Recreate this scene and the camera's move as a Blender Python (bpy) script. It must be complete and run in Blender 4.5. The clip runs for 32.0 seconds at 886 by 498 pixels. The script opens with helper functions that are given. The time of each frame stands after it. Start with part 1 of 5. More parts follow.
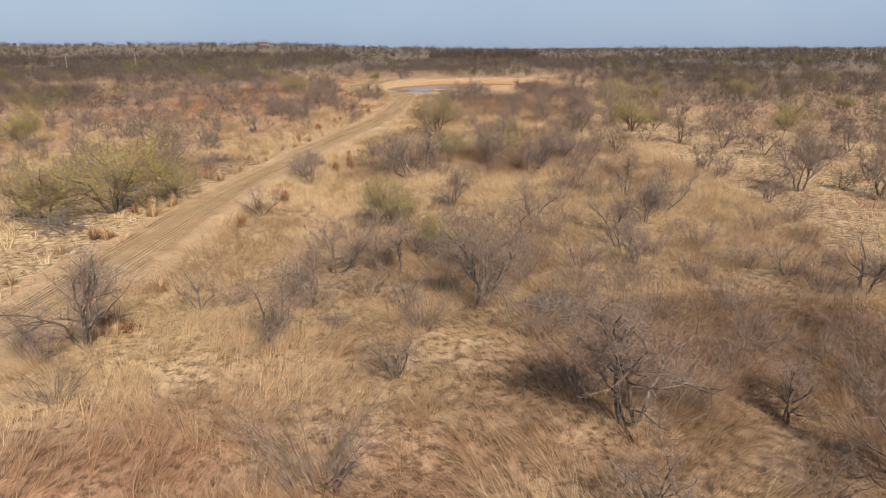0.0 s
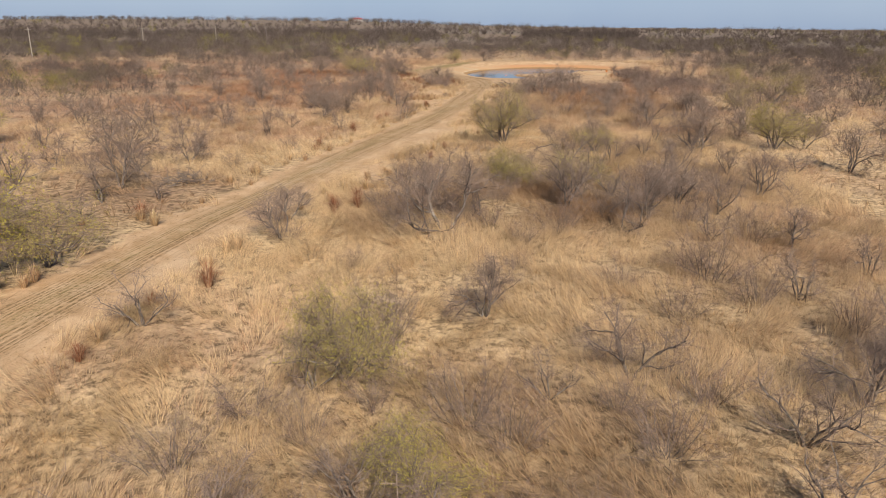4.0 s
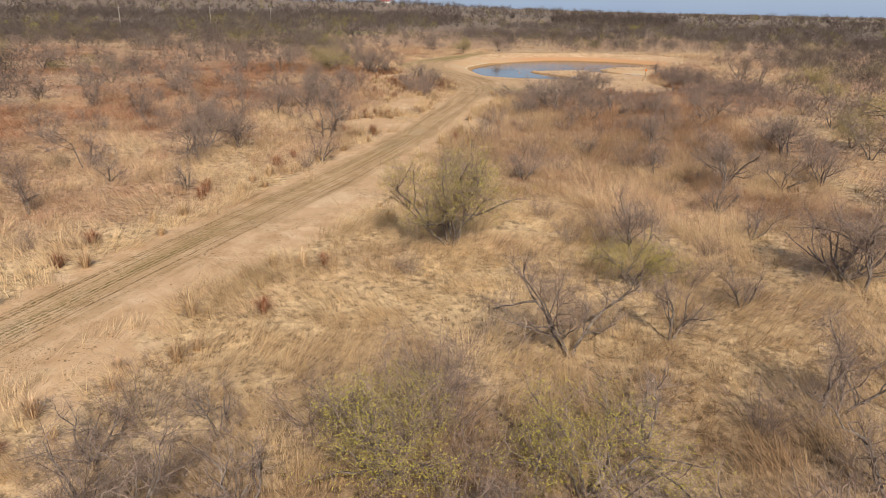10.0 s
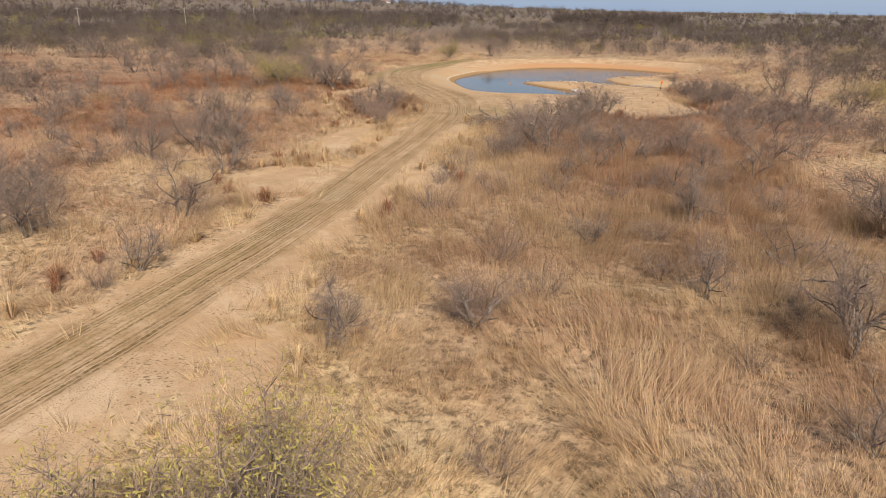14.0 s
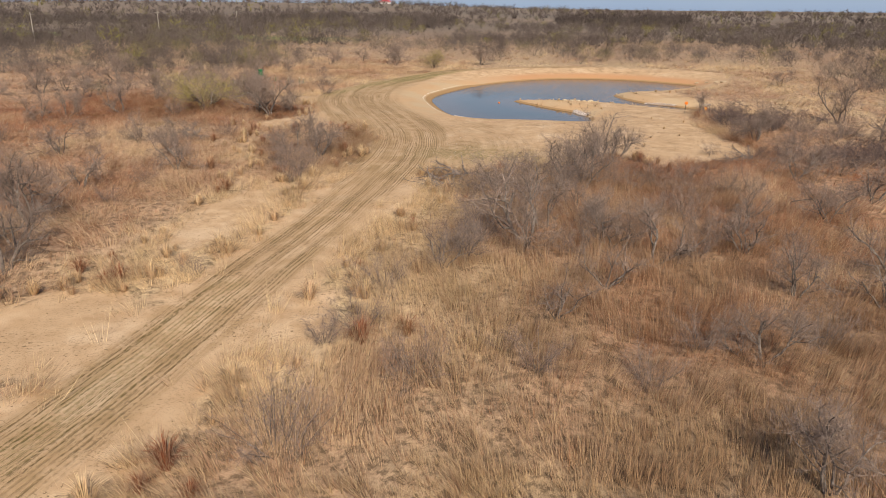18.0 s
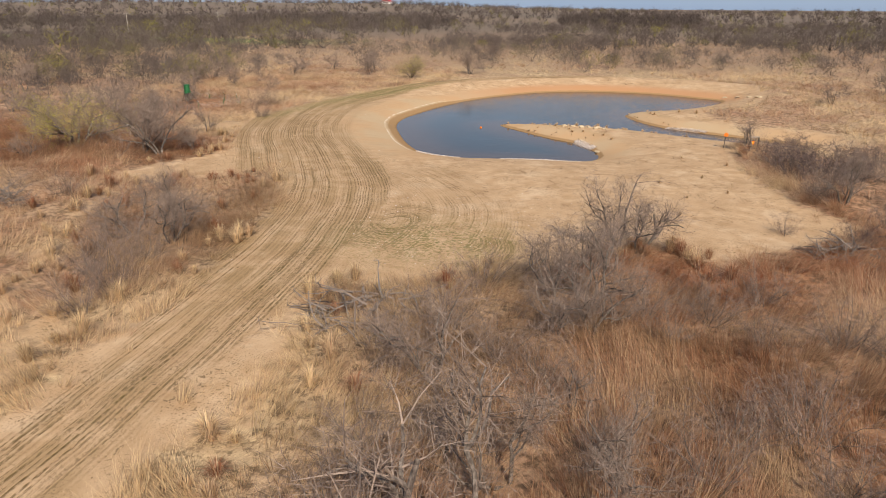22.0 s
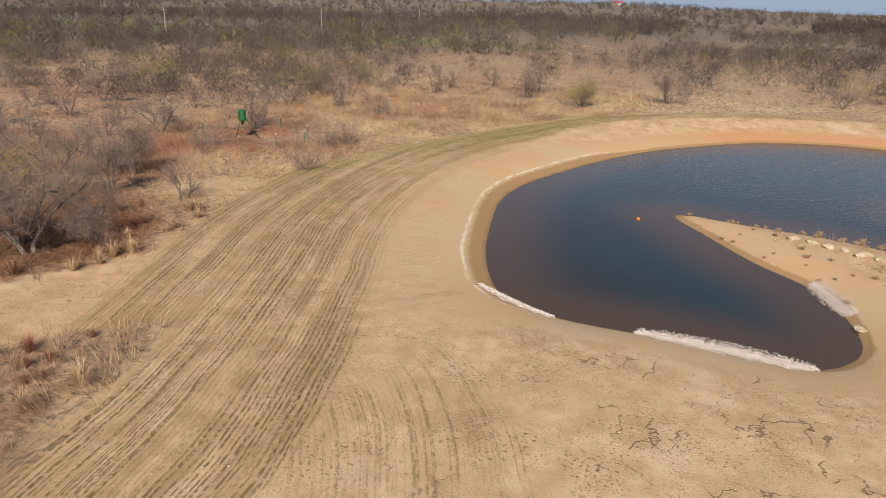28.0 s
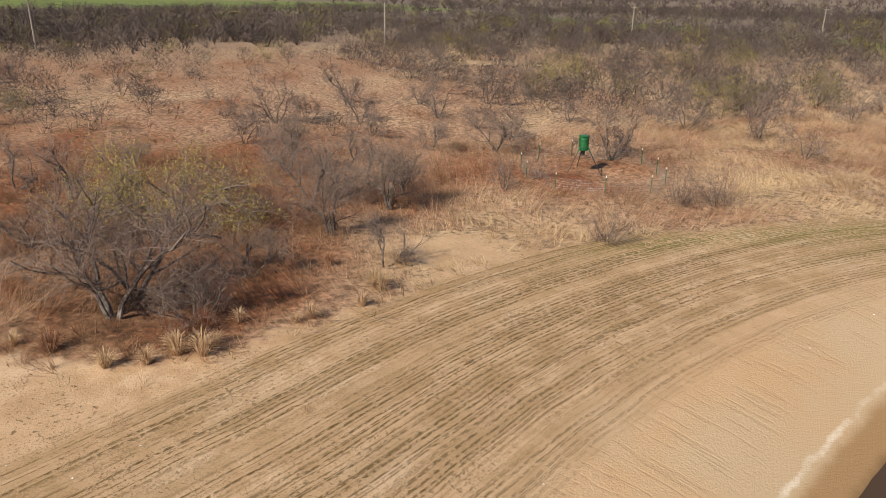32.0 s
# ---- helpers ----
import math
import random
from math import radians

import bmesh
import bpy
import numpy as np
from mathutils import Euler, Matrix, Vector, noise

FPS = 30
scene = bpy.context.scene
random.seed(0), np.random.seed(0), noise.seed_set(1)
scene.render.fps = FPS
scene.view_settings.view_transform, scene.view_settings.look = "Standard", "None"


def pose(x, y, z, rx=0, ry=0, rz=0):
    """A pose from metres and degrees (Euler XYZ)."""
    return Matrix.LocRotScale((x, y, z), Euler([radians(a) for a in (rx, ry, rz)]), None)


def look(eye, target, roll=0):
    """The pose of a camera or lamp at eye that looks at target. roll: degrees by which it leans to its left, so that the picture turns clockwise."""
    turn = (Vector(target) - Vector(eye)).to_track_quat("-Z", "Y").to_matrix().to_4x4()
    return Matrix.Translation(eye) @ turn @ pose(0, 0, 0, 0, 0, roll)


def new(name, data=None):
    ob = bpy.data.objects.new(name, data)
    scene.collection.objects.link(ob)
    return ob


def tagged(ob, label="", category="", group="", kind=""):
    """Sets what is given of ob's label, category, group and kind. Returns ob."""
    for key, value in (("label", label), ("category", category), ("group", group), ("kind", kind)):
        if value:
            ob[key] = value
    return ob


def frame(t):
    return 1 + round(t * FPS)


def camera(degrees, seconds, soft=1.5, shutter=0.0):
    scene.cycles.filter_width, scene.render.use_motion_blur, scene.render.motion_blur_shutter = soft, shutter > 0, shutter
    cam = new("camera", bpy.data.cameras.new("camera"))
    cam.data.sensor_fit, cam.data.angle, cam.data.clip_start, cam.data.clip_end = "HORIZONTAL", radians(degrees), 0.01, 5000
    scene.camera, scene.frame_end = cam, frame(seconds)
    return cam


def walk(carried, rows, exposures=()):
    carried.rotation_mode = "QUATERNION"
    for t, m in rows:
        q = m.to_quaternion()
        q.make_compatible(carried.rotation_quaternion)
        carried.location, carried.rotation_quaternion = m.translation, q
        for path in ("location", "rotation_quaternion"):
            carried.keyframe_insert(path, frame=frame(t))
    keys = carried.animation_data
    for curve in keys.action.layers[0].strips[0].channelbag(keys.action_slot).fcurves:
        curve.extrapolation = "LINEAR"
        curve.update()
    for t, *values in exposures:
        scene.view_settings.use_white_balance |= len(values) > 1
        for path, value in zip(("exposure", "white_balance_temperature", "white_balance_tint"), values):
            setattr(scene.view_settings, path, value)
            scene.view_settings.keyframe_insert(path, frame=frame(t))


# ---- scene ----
cam = camera(64.9, 32.0, soft=0.8)
METRES, EYE, TILT, LEAN, TURN = 152.5, 9.0, 0.0, 0.0, 0.0
ROWS = [
    (0.0, 0.0, 0.0, 0.0, -0.05, -16.11, 0.18),
    (0.5, 0.0007, 0.0153, 0.0002, -0.04, -16.08, 0.1),
    (1.0, 0.0017, 0.0309, 0.0003, -0.03, -16.06, 0.06),
    (1.5, 0.0031, 0.0464, 0.0006, 0.04, -16.06, -0.07),
    (2.0, 0.0047, 0.062, 0.0007, 1.2, -16.05, -0.14),
    (2.5, 0.0067, 0.0779, 0.0007, 2.89, -16.06, -0.24),
    (3.0, 0.0087, 0.0938, 0.0008, 4.58, -16.25, -0.34),
    (3.5, 0.0107, 0.1094, 0.0009, 6.17, -17.04, -0.42),
    (5.5, 0.0171, 0.1724, 0.002, 9.48, -18.92, -0.88),
    (6.0, 0.0183, 0.1885, 0.002, 9.76, -18.95, -0.94),
    (6.5, 0.0194, 0.2048, 0.002, 9.81, -18.99, -0.99),
    (7.0, 0.0203, 0.2212, 0.002, 9.84, -19.02, -1.04),
    (7.5, 0.0212, 0.2375, 0.002, 9.88, -19.05, -1.05),
    (8.0, 0.0219, 0.2539, 0.0021, 9.89, -19.09, -1.08),
    (8.5, 0.0225, 0.2703, 0.0022, 9.89, -19.11, -1.12),
    (9.0, 0.0232, 0.2867, 0.0023, 9.92, -19.12, -1.13),
    (9.5, 0.0238, 0.3028, 0.0023, 9.93, -19.11, -1.2),
    (10.0, 0.0241, 0.3187, 0.0025, 9.94, -19.15, -1.21),
    (10.5, 0.0245, 0.3347, 0.0026, 9.96, -19.16, -1.21),
    (11.0, 0.0249, 0.3507, 0.0028, 10.0, -19.16, -1.19),
    (11.5, 0.0252, 0.3668, 0.0028, 10.02, -19.16, -1.14),
    (12.0, 0.0256, 0.3828, 0.0029, 10.06, -19.16, -1.15),
    (12.5, 0.0258, 0.3989, 0.003, 10.08, -19.18, -1.17),
    (13.0, 0.026, 0.4149, 0.0032, 10.1, -19.21, -1.14),
    (13.5, 0.0262, 0.4309, 0.0032, 10.11, -19.2, -1.1),
    (14.0, 0.0263, 0.4468, 0.0033, 10.14, -19.2, -1.0),
    (14.5, 0.0265, 0.4626, 0.0034, 10.17, -19.2, -0.96),
    (16.5, 0.0276, 0.5262, 0.005, 10.33, -19.21, -0.67),
    (17.0, 0.0277, 0.5419, 0.0051, 10.36, -19.18, -0.63),
    (17.5, 0.0277, 0.5576, 0.0052, 10.4, -19.16, -0.6),
    (18.0, 0.0277, 0.5733, 0.0053, 10.43, -19.15, -0.54),
    (18.5, 0.0279, 0.5889, 0.0054, 10.48, -19.13, -0.49),
    (19.0, 0.028, 0.6044, 0.0054, 10.51, -19.14, -0.49),
    (19.5, 0.0283, 0.6199, 0.0055, 10.54, -19.15, -0.52),
    (20.0, 0.0285, 0.6352, 0.0054, 10.58, -19.14, -0.52),
    (20.5, 0.0287, 0.6507, 0.0054, 10.63, -19.14, -0.56),
    (21.0, 0.0287, 0.6665, 0.0054, 10.68, -19.17, -0.56),
    (21.5, 0.0286, 0.6822, 0.0054, 10.72, -19.18, -0.51),
    (22.0, 0.0284, 0.6978, 0.0054, 10.76, -19.17, -0.41),
    (22.5, 0.028, 0.7133, 0.0054, 11.59, -19.16, -0.32),
    (23.0, 0.0277, 0.7289, 0.0054, 12.78, -19.16, -0.16),
    (23.5, 0.0275, 0.7446, 0.0054, 14.02, -19.16, -0.07),
    (24.0, 0.0276, 0.7602, 0.0054, 15.32, -19.15, -0.11),
    (24.5, 0.0276, 0.7755, 0.0055, 16.69, -19.15, -0.31),
    (25.0, 0.0275, 0.7907, 0.0056, 18.08, -19.16, -0.44),
    (25.5, 0.0272, 0.806, 0.0057, 19.52, -19.16, -0.61),
    (27.5, 0.0257, 0.8644, 0.007, 26.5, -19.37, -1.34),
    (28.0, 0.0237, 0.8795, 0.0072, 28.67, -19.44, -1.41),
    (28.5, 0.0211, 0.8945, 0.0071, 31.82, -19.51, -1.47),
    (29.0, 0.0179, 0.9096, 0.0071, 38.48, -19.67, -1.5),
    (29.5, 0.0144, 0.9244, 0.0074, 44.88, -19.84, -1.43),
    (30.0, 0.0103, 0.9389, 0.0073, 51.04, -19.97, -1.37),
    (30.5, 0.0053, 0.9528, 0.0074, 55.68, -20.1, -1.33),
    (31.0, -0.0007, 0.9661, 0.0074, 59.23, -20.18, -1.24),
    (31.5, -0.007, 0.9785, 0.0062, 63.2, -20.23, -1.11),
    (32.0, -0.0144, 0.9912, 0.0038, 67.26, -20.26, -1.05),
]
walk(cam, [(t, pose(0, 0, EYE, TILT, LEAN, TURN) @ pose(METRES * x, METRES * y, METRES * z, 90 + pitch, roll, yaw)) for t, x, y, z, yaw, pitch, roll in ROWS], [(0.0, 0.28), (22.0, 0.26), (25.0, 0.16), (29.0, 0.16), (32.0, 0.22)])

# ---------- world, sun, exposure ----------
SUN_AZ, SUN_EL = radians(156), radians(40)
world = bpy.data.worlds.new("sky")
scene.world = world
world.use_nodes = True
wn, wl = world.node_tree.nodes, world.node_tree.links
bg = wn["Background"]
sky = wn.new("ShaderNodeTexSky")
sky.sky_type, sky.sun_disc, sky.sun_elevation, sky.sun_rotation = "NISHITA", False, SUN_EL, SUN_AZ
sky.air_density, sky.ozone_density = 1.0, 3.0
sky.dust_density = 0.4
wl.new(sky.outputs[0], bg.inputs[0])
bg.inputs[1].default_value = 0.05
# thin high cloud over the blue: pale towards the horizon, deeper blue overhead
cloud = wn.new("ShaderNodeTexNoise")
cloud.inputs["Scale"].default_value, cloud.inputs["Detail"].default_value = 2.2, 5
where, xyz = wn.new("ShaderNodeTexCoord"), wn.new("ShaderNodeSeparateXYZ")
wl.new(where.outputs["Generated"], xyz.inputs[0])
depth = wn.new("ShaderNodeMath")
depth.operation = "MULTIPLY_ADD"
wl.new(cloud.outputs["Fac"], depth.inputs[0])
depth.inputs[1].default_value = 0.16
wl.new(xyz.outputs["Z"], depth.inputs[2])
tint = wn.new("ShaderNodeValToRGB")
while len(tint.color_ramp.elements) < 4:
    tint.color_ramp.elements.new(0.5)
for e, (p, c) in zip(tint.color_ramp.elements, ((0.06, (0.25, 0.36, 0.57, 1)), (0.17, (0.44, 0.52, 0.66, 1)), (0.42, (0.20, 0.29, 0.46, 1)), (1.0, (0.07, 0.12, 0.25, 1)))):
    e.position, e.color = p, c
veil, both = wn.new("ShaderNodeBackground"), wn.new("ShaderNodeMixShader")
wl.new(depth.outputs[0], tint.inputs[0])
wl.new(tint.outputs[0], veil.inputs[0])
veil.inputs[1].default_value = 1.0
both.inputs[0].default_value = 0.7
wl.new(bg.outputs[0], both.inputs[1])
wl.new(veil.outputs[0], both.inputs[2])
wl.new(both.outputs[0], wn["World Output"].inputs[0])
sun = new("sun", bpy.data.lights.new("sun", "SUN"))
sun.data.energy, sun.data.angle, sun.data.color = 5.0, radians(0.6), (1.0, 0.89, 0.74)
sun.matrix_world = look((math.sin(SUN_AZ) * math.cos(SUN_EL) * 100, math.cos(SUN_AZ) * math.cos(SUN_EL) * 100, math.sin(SUN_EL) * 100), (0, 0, 0))


# ---------- material kit ----------
class Mat:
    """A small wrapper to write node materials briefly."""

    def __init__(self, name, rough=0.8, spec=0.3):
        self.m = bpy.data.materials.new(name)
        self.m.use_nodes = True
        self.t = self.m.node_tree
        self.b = self.t.nodes["Principled BSDF"]
        self.b.inputs["Roughness"].default_value = rough
        self.b.inputs["Specular IOR Level"].default_value = spec

    def put(self, sock, v):
        if isinstance(v, bpy.types.NodeSocket):
            self.t.links.new(v, sock)
        elif isinstance(v, tuple) and len(v) == 3 and sock.type == "RGBA":
            sock.default_value = (*v, 1)
        elif v is not None:
            sock.default_value = v

    def attr(self, name):
        n = self.t.nodes.new("ShaderNodeAttribute")
        n.attribute_name = name
        return n.outputs["Fac"]

    def pos(self):
        return self.t.nodes.new("ShaderNodeNewGeometry").outputs["Position"]

    def island(self):
        return self.t.nodes.new("ShaderNodeNewGeometry").outputs["Random Per Island"]

    def rand(self):
        return self.t.nodes.new("ShaderNodeObjectInfo").outputs["Random"]

    def noise(self, scale, detail=3.0, vec=None, rough=0.55, distort=0.0):
        n = self.t.nodes.new("ShaderNodeTexNoise")
        n.inputs["Scale"].default_value, n.inputs["Detail"].default_value = scale, detail
        n.inputs["Roughness"].default_value, n.inputs["Distortion"].default_value = rough, distort
        self.put(n.inputs["Vector"], vec if vec is not None else self.pos())
        return n.outputs["Fac"]

    def math(self, op, a, b=0.0, c=0.0):
        n = self.t.nodes.new("ShaderNodeMath")
        n.operation = op
        for s, v in zip(n.inputs, (a, b, c)):
            self.put(s, v)
        return n.outputs[0]

    def span(self, v, a, b, to0=0.0, to1=1.0, smooth=True):
        n = self.t.nodes.new("ShaderNodeMapRange")
        n.interpolation_type = "SMOOTHSTEP" if smooth else "LINEAR"
        self.put(n.inputs[0], v)
        for i, q in ((1, a), (2, b), (3, to0), (4, to1)):
            n.inputs[i].default_value = q
        return n.outputs[0]

    def mix(self, f, a, b, blend="MIX"):
        n = self.t.nodes.new("ShaderNodeMix")
        n.data_type, n.blend_type = "RGBA", blend
        self.put(n.inputs[0], f)
        self.put(n.inputs[6], a)
        self.put(n.inputs[7], b)
        return n.outputs[2]

    def ramp(self, f, stops):
        n = self.t.nodes.new("ShaderNodeValToRGB")
        r = n.color_ramp
        while len(r.elements) < len(stops):
            r.elements.new(0.5)
        for e, (p, c) in zip(r.elements, stops):
            e.position, e.color = p, (*c, 1)
        self.put(n.inputs[0], f)
        return n.outputs[0]

    def vec(self, x, y, z=0.0):
        n = self.t.nodes.new("ShaderNodeCombineXYZ")
        for s, v in zip(n.inputs, (x, y, z)):
            self.put(s, v)
        return n.outputs[0]

    def bump(self, h, strength=0.5, dist=0.03):
        n = self.t.nodes.new("ShaderNodeBump")
        n.inputs["Strength"].default_value, n.inputs["Distance"].default_value = strength, dist
        self.put(n.inputs["Height"], h)
        self.put(self.b.inputs["Normal"], n.outputs[0])

    def colour(self, c):
        self.put(self.b.inputs["Base Color"], c)
        return self


GRASS_STOPS = [(0.0, (0.76, 0.565, 0.33)), (0.35, (0.61, 0.417, 0.262)), (0.62, (0.495, 0.293, 0.187)), (0.85, (0.36, 0.16, 0.08)), (1.0, (0.27, 0.08, 0.035))]


def simple(name, c, rough=0.7, spec=0.3, vary=0.25, scale=8.0, metal=0.0):
    m = Mat(name, rough, spec)
    k = m.noise(scale, 4)
    m.colour(m.mix(m.span(k, 0.3, 0.7), tuple(v * (1 - vary) for v in c), tuple(min(1, v * (1 + vary)) for v in c)))
    m.b.inputs["Metallic"].default_value = metal
    m.bump(m.noise(scale * 6, 3), 0.25, 0.01)
    return m.m


def bark_material():
    m = Mat("bark", 0.9, 0.15)
    c = m.mix(m.span(m.noise(9, 4), 0.35, 0.7), (0.07, 0.052, 0.043), (0.25, 0.208, 0.178))
    c = m.mix(m.span(m.noise(2.2, 2), 0.6, 0.74, 0, 0.8), c, (0.38, 0.335, 0.295))
    m.colour(m.mix(m.math("MULTIPLY", m.rand(), 0.3), c, (0.16, 0.135, 0.115)))
    m.bump(m.noise(40, 4), 0.6, 0.02)
    return m.m


def twig_material(name, a, b):
    m = Mat(name, 0.9, 0.1)
    c = m.mix(m.island(), a, b)
    m.colour(m.mix(m.span(m.rand(), 0, 1, 0, 0.5), c, (0.24, 0.178, 0.145)))
    return m.m


def blade_material(name):
    m = Mat(name, 0.75, 0.2)
    f = m.math("ADD", m.attr("tone"), m.math("MULTIPLY", m.math("SUBTRACT", m.island(), 0.5), 0.42))
    c = m.ramp(f, GRASS_STOPS)
    c = m.mix(m.span(m.noise(0.35, 4), 0.48, 0.68, 0, 0.32), c, (0.25, 0.19, 0.075))
    sec = m.math("FRACT", m.math("MULTIPLY", m.island(), 37.7))
    c = m.mix(m.span(sec, 0.62, 0.95, 0.0, 0.8), c, (0.13, 0.085, 0.05))
    c = m.mix(m.span(sec, 0.0, 0.22, 0.4, 0.0), c, (0.84, 0.68, 0.45))
    c = m.mix(m.attr("weed"), c, m.mix(sec, (0.37, 0.23, 0.125), (0.18, 0.095, 0.055)))
    m.colour(c)
    tr = m.t.nodes.new("ShaderNodeBsdfTranslucent")
    m.put(tr.inputs[0], c)
    mx = m.t.nodes.new("ShaderNodeMixShader")
    mx.inputs[0].default_value = 0.3
    m.t.links.new(m.b.outputs[0], mx.inputs[1])
    m.t.links.new(tr.outputs[0], mx.inputs[2])
    m.t.links.new(mx.outputs[0], m.t.nodes["Material Output"].inputs[0])
    return m.m


def leaf_material():
    m = Mat("leaf", 0.7, 0.2)
    c = m.mix(m.island(), (0.33, 0.285, 0.05), (0.50, 0.41, 0.085))
    m.colour(m.mix(m.span(m.rand(), 0.3, 1, 0, 0.6), c, (0.30, 0.24, 0.10)))
    return m.m


def ground_material():
    """Dry grass litter with shade and highlights painted in, pale sand, wheel ruts, damp shore and a salt line, laid
    out by attributes in metres.
    """
    m = Mat("earth", 0.95, 0.1)
    p = m.pos()
    fine, mid, big = m.noise(7.0, 5), m.noise(1.3, 4), m.noise(0.22, 3)
    tone = m.math("ADD", m.attr("tone"), m.math("MULTIPLY", m.math("SUBTRACT", fine, 0.5), 0.55))
    grass = m.ramp(tone, GRASS_STOPS)
    grass = m.mix(m.math("MULTIPLY", m.attr("far"), 0.6), grass, m.mix(big, (0.21, 0.15, 0.115), (0.39, 0.28, 0.205)))
    grass = m.mix(m.attr("weed"), grass, (0.20, 0.122, 0.073))
    # matted stalks lying two ways, with shade between them painted dark
    sw = m.math("MULTIPLY", m.noise(0.3, 1), 1.6)
    ax, ay = m.math("ADD", m.attr("px"), sw), m.math("ADD", m.attr("py"), sw)
    lay1 = m.noise(1.0, 2, m.vec(m.math("MULTIPLY", ax, 55.0), m.math("MULTIPLY", ay, 7.0)), 0.6)
    lay2 = m.noise(1.0, 2, m.vec(m.math("MULTIPLY", m.math("ADD", ax, ay), 5.0), m.math("MULTIPLY", m.math("SUBTRACT", ay, ax), 40.0)), 0.6)
    lay = m.mix(m.span(m.noise(0.7, 2), 0.42, 0.58), lay1, lay2)
    grass = m.mix(m.span(lay, 0.38, 0.60, 0.5, 0.0), grass, (0.115, 0.075, 0.042))
    grass = m.mix(m.span(mid, 0.46, 0.68, 0.0, 0.32), grass, (0.16, 0.11, 0.065))
    near = m.math("SUBTRACT", 1.0, m.attr("far"))
    # shaded hollows between tussocks, darkened in the litter colour itself
    grass = m.mix(m.math("MULTIPLY", near, m.span(m.noise(2.4, 3), 0.38, 0.62, 0.0, 0.3)), grass, (0.105, 0.068, 0.04))
    tuss = m.noise(3.2, 5, None, 0.72)
    grass = m.mix(m.span(tuss, 0.47, 0.61, 0.0, 0.72), grass, (0.085, 0.056, 0.034))
    # bright tussock tops: a highlight painted in pale straw
    grass = m.mix(m.span(tuss, 0.36, 0.47, 0.15, 0.0), grass, (0.80, 0.60, 0.37))
    grass = m.mix(m.attr("woods"), grass, m.mix(tuss, (0.22, 0.178, 0.142), (0.105, 0.087, 0.074)))
    # far green fields
    grass = m.mix(m.attr("field"), grass, m.mix(fine, (0.10, 0.15, 0.045), (0.20, 0.22, 0.07)))
    # sand
    sand = m.mix(m.span(mid, 0.3, 0.7), (0.45, 0.295, 0.165), (0.57, 0.40, 0.25))
    sand = m.mix(m.span(big, 0.42, 0.62, 0, 0.6), sand, (0.47, 0.315, 0.185))
    sand = m.mix(m.span(m.noise(3.4, 5), 0.6, 0.72, 0, 0.45), sand, (0.30, 0.215, 0.125))
    sand = m.mix(m.span(m.noise(0.55, 5, None, 0.65), 0.5, 0.68, 0, 0.55), sand, (0.35, 0.22, 0.118))
    sand = m.mix(m.span(m.noise(0.3, 5, None, 0.6), 0.54, 0.66, 0, 0.5), sand, (0.62, 0.46, 0.31))
    # ruts: thin lines along the track, broken by the tyre lugs
    wob = m.math("MULTIPLY", m.math("SUBTRACT", m.noise(0.35, 2), 0.5), 0.22)

    def ruts(u, v, mask, freq, lo, comb=0.065):
        uu = m.math("ADD", u, wob)
        streak = m.noise(1.0, 2, m.vec(m.math("MULTIPLY", uu, freq), m.math("MULTIPLY", v, 0.05)), 0.7)
        drift = m.noise(1.0, 2, m.vec(m.math("MULTIPLY", uu, 0.9), m.math("MULTIPLY", v, 0.03)), 0.5)
        tread = m.math("SINE", m.math("ADD", m.math("MULTIPLY", uu, 36.0), m.math("MULTIPLY", drift, 16.0)))
        streak = m.math("ADD", m.math("MULTIPLY", streak, 0.75), m.math("MULTIPLY_ADD", tread, comb, 0.125))
        lug = m.noise(1.0, 2, m.vec(m.math("MULTIPLY", uu, 9.0), m.math("MULTIPLY", v, 5.0)), 0.6)
        bundle = m.noise(1.0, 2, m.vec(m.math("MULTIPLY", uu, 1.15), m.math("MULTIPLY", v, 0.06)), 0.5)
        r = m.math("MULTIPLY", m.span(streak, lo, lo + 0.12), m.math("MULTIPLY", m.span(lug, 0.38, 0.58, 0.15, 1.0), m.span(bundle, 0.38, 0.54, 0.35, 1.0)))
        return m.math("MULTIPLY", r, m.span(m.math("ADD", mask, m.math("MULTIPLY", m.math("SUBTRACT", m.noise(0.5, 4), 0.5), 1.6)), 0.2, 0.85))

    rut = ruts(m.attr("rut_u"), m.attr("rut_v"), m.attr("track"), 12.0, 0.46)
    rut = m.math("MAXIMUM", rut, m.math("MULTIPLY", ruts(m.attr("loop_u"), m.attr("loop_v"), m.attr("loop"), 7.0, 0.455, 0.05), 0.95))
    rut = m.math("MAXIMUM", rut, m.math("MULTIPLY", ruts(m.attr("arc_u"), m.attr("arc_v"), m.attr("sweep"), 9.0, 0.47), 0.62))
    trod = m.math("MULTIPLY", m.span(m.math("MAXIMUM", m.attr("track"), m.math("MAXIMUM", m.attr("loop"), m.math("MULTIPLY", m.attr("sweep"), 0.5))), 0.0, 0.9, 0, 0.7), m.span(m.noise(0.6, 4), 0.35, 0.6, 0.3, 1.0))
    lane = m.noise(1.0, 3, m.vec(m.math("MULTIPLY", m.math("ADD", m.attr("rut_u"), wob), 1.7), m.math("MULTIPLY", m.attr("rut_v"), 0.07)), 0.6)
    trod = m.math("MULTIPLY", trod, m.math("MULTIPLY", m.span(lane, 0.38, 0.60, 0.15, 1.15), m.span(m.attr("py"), 50.0, 85.0, 0.45, 1.0)))
    sand = m.mix(trod, sand, (0.32, 0.21, 0.105))
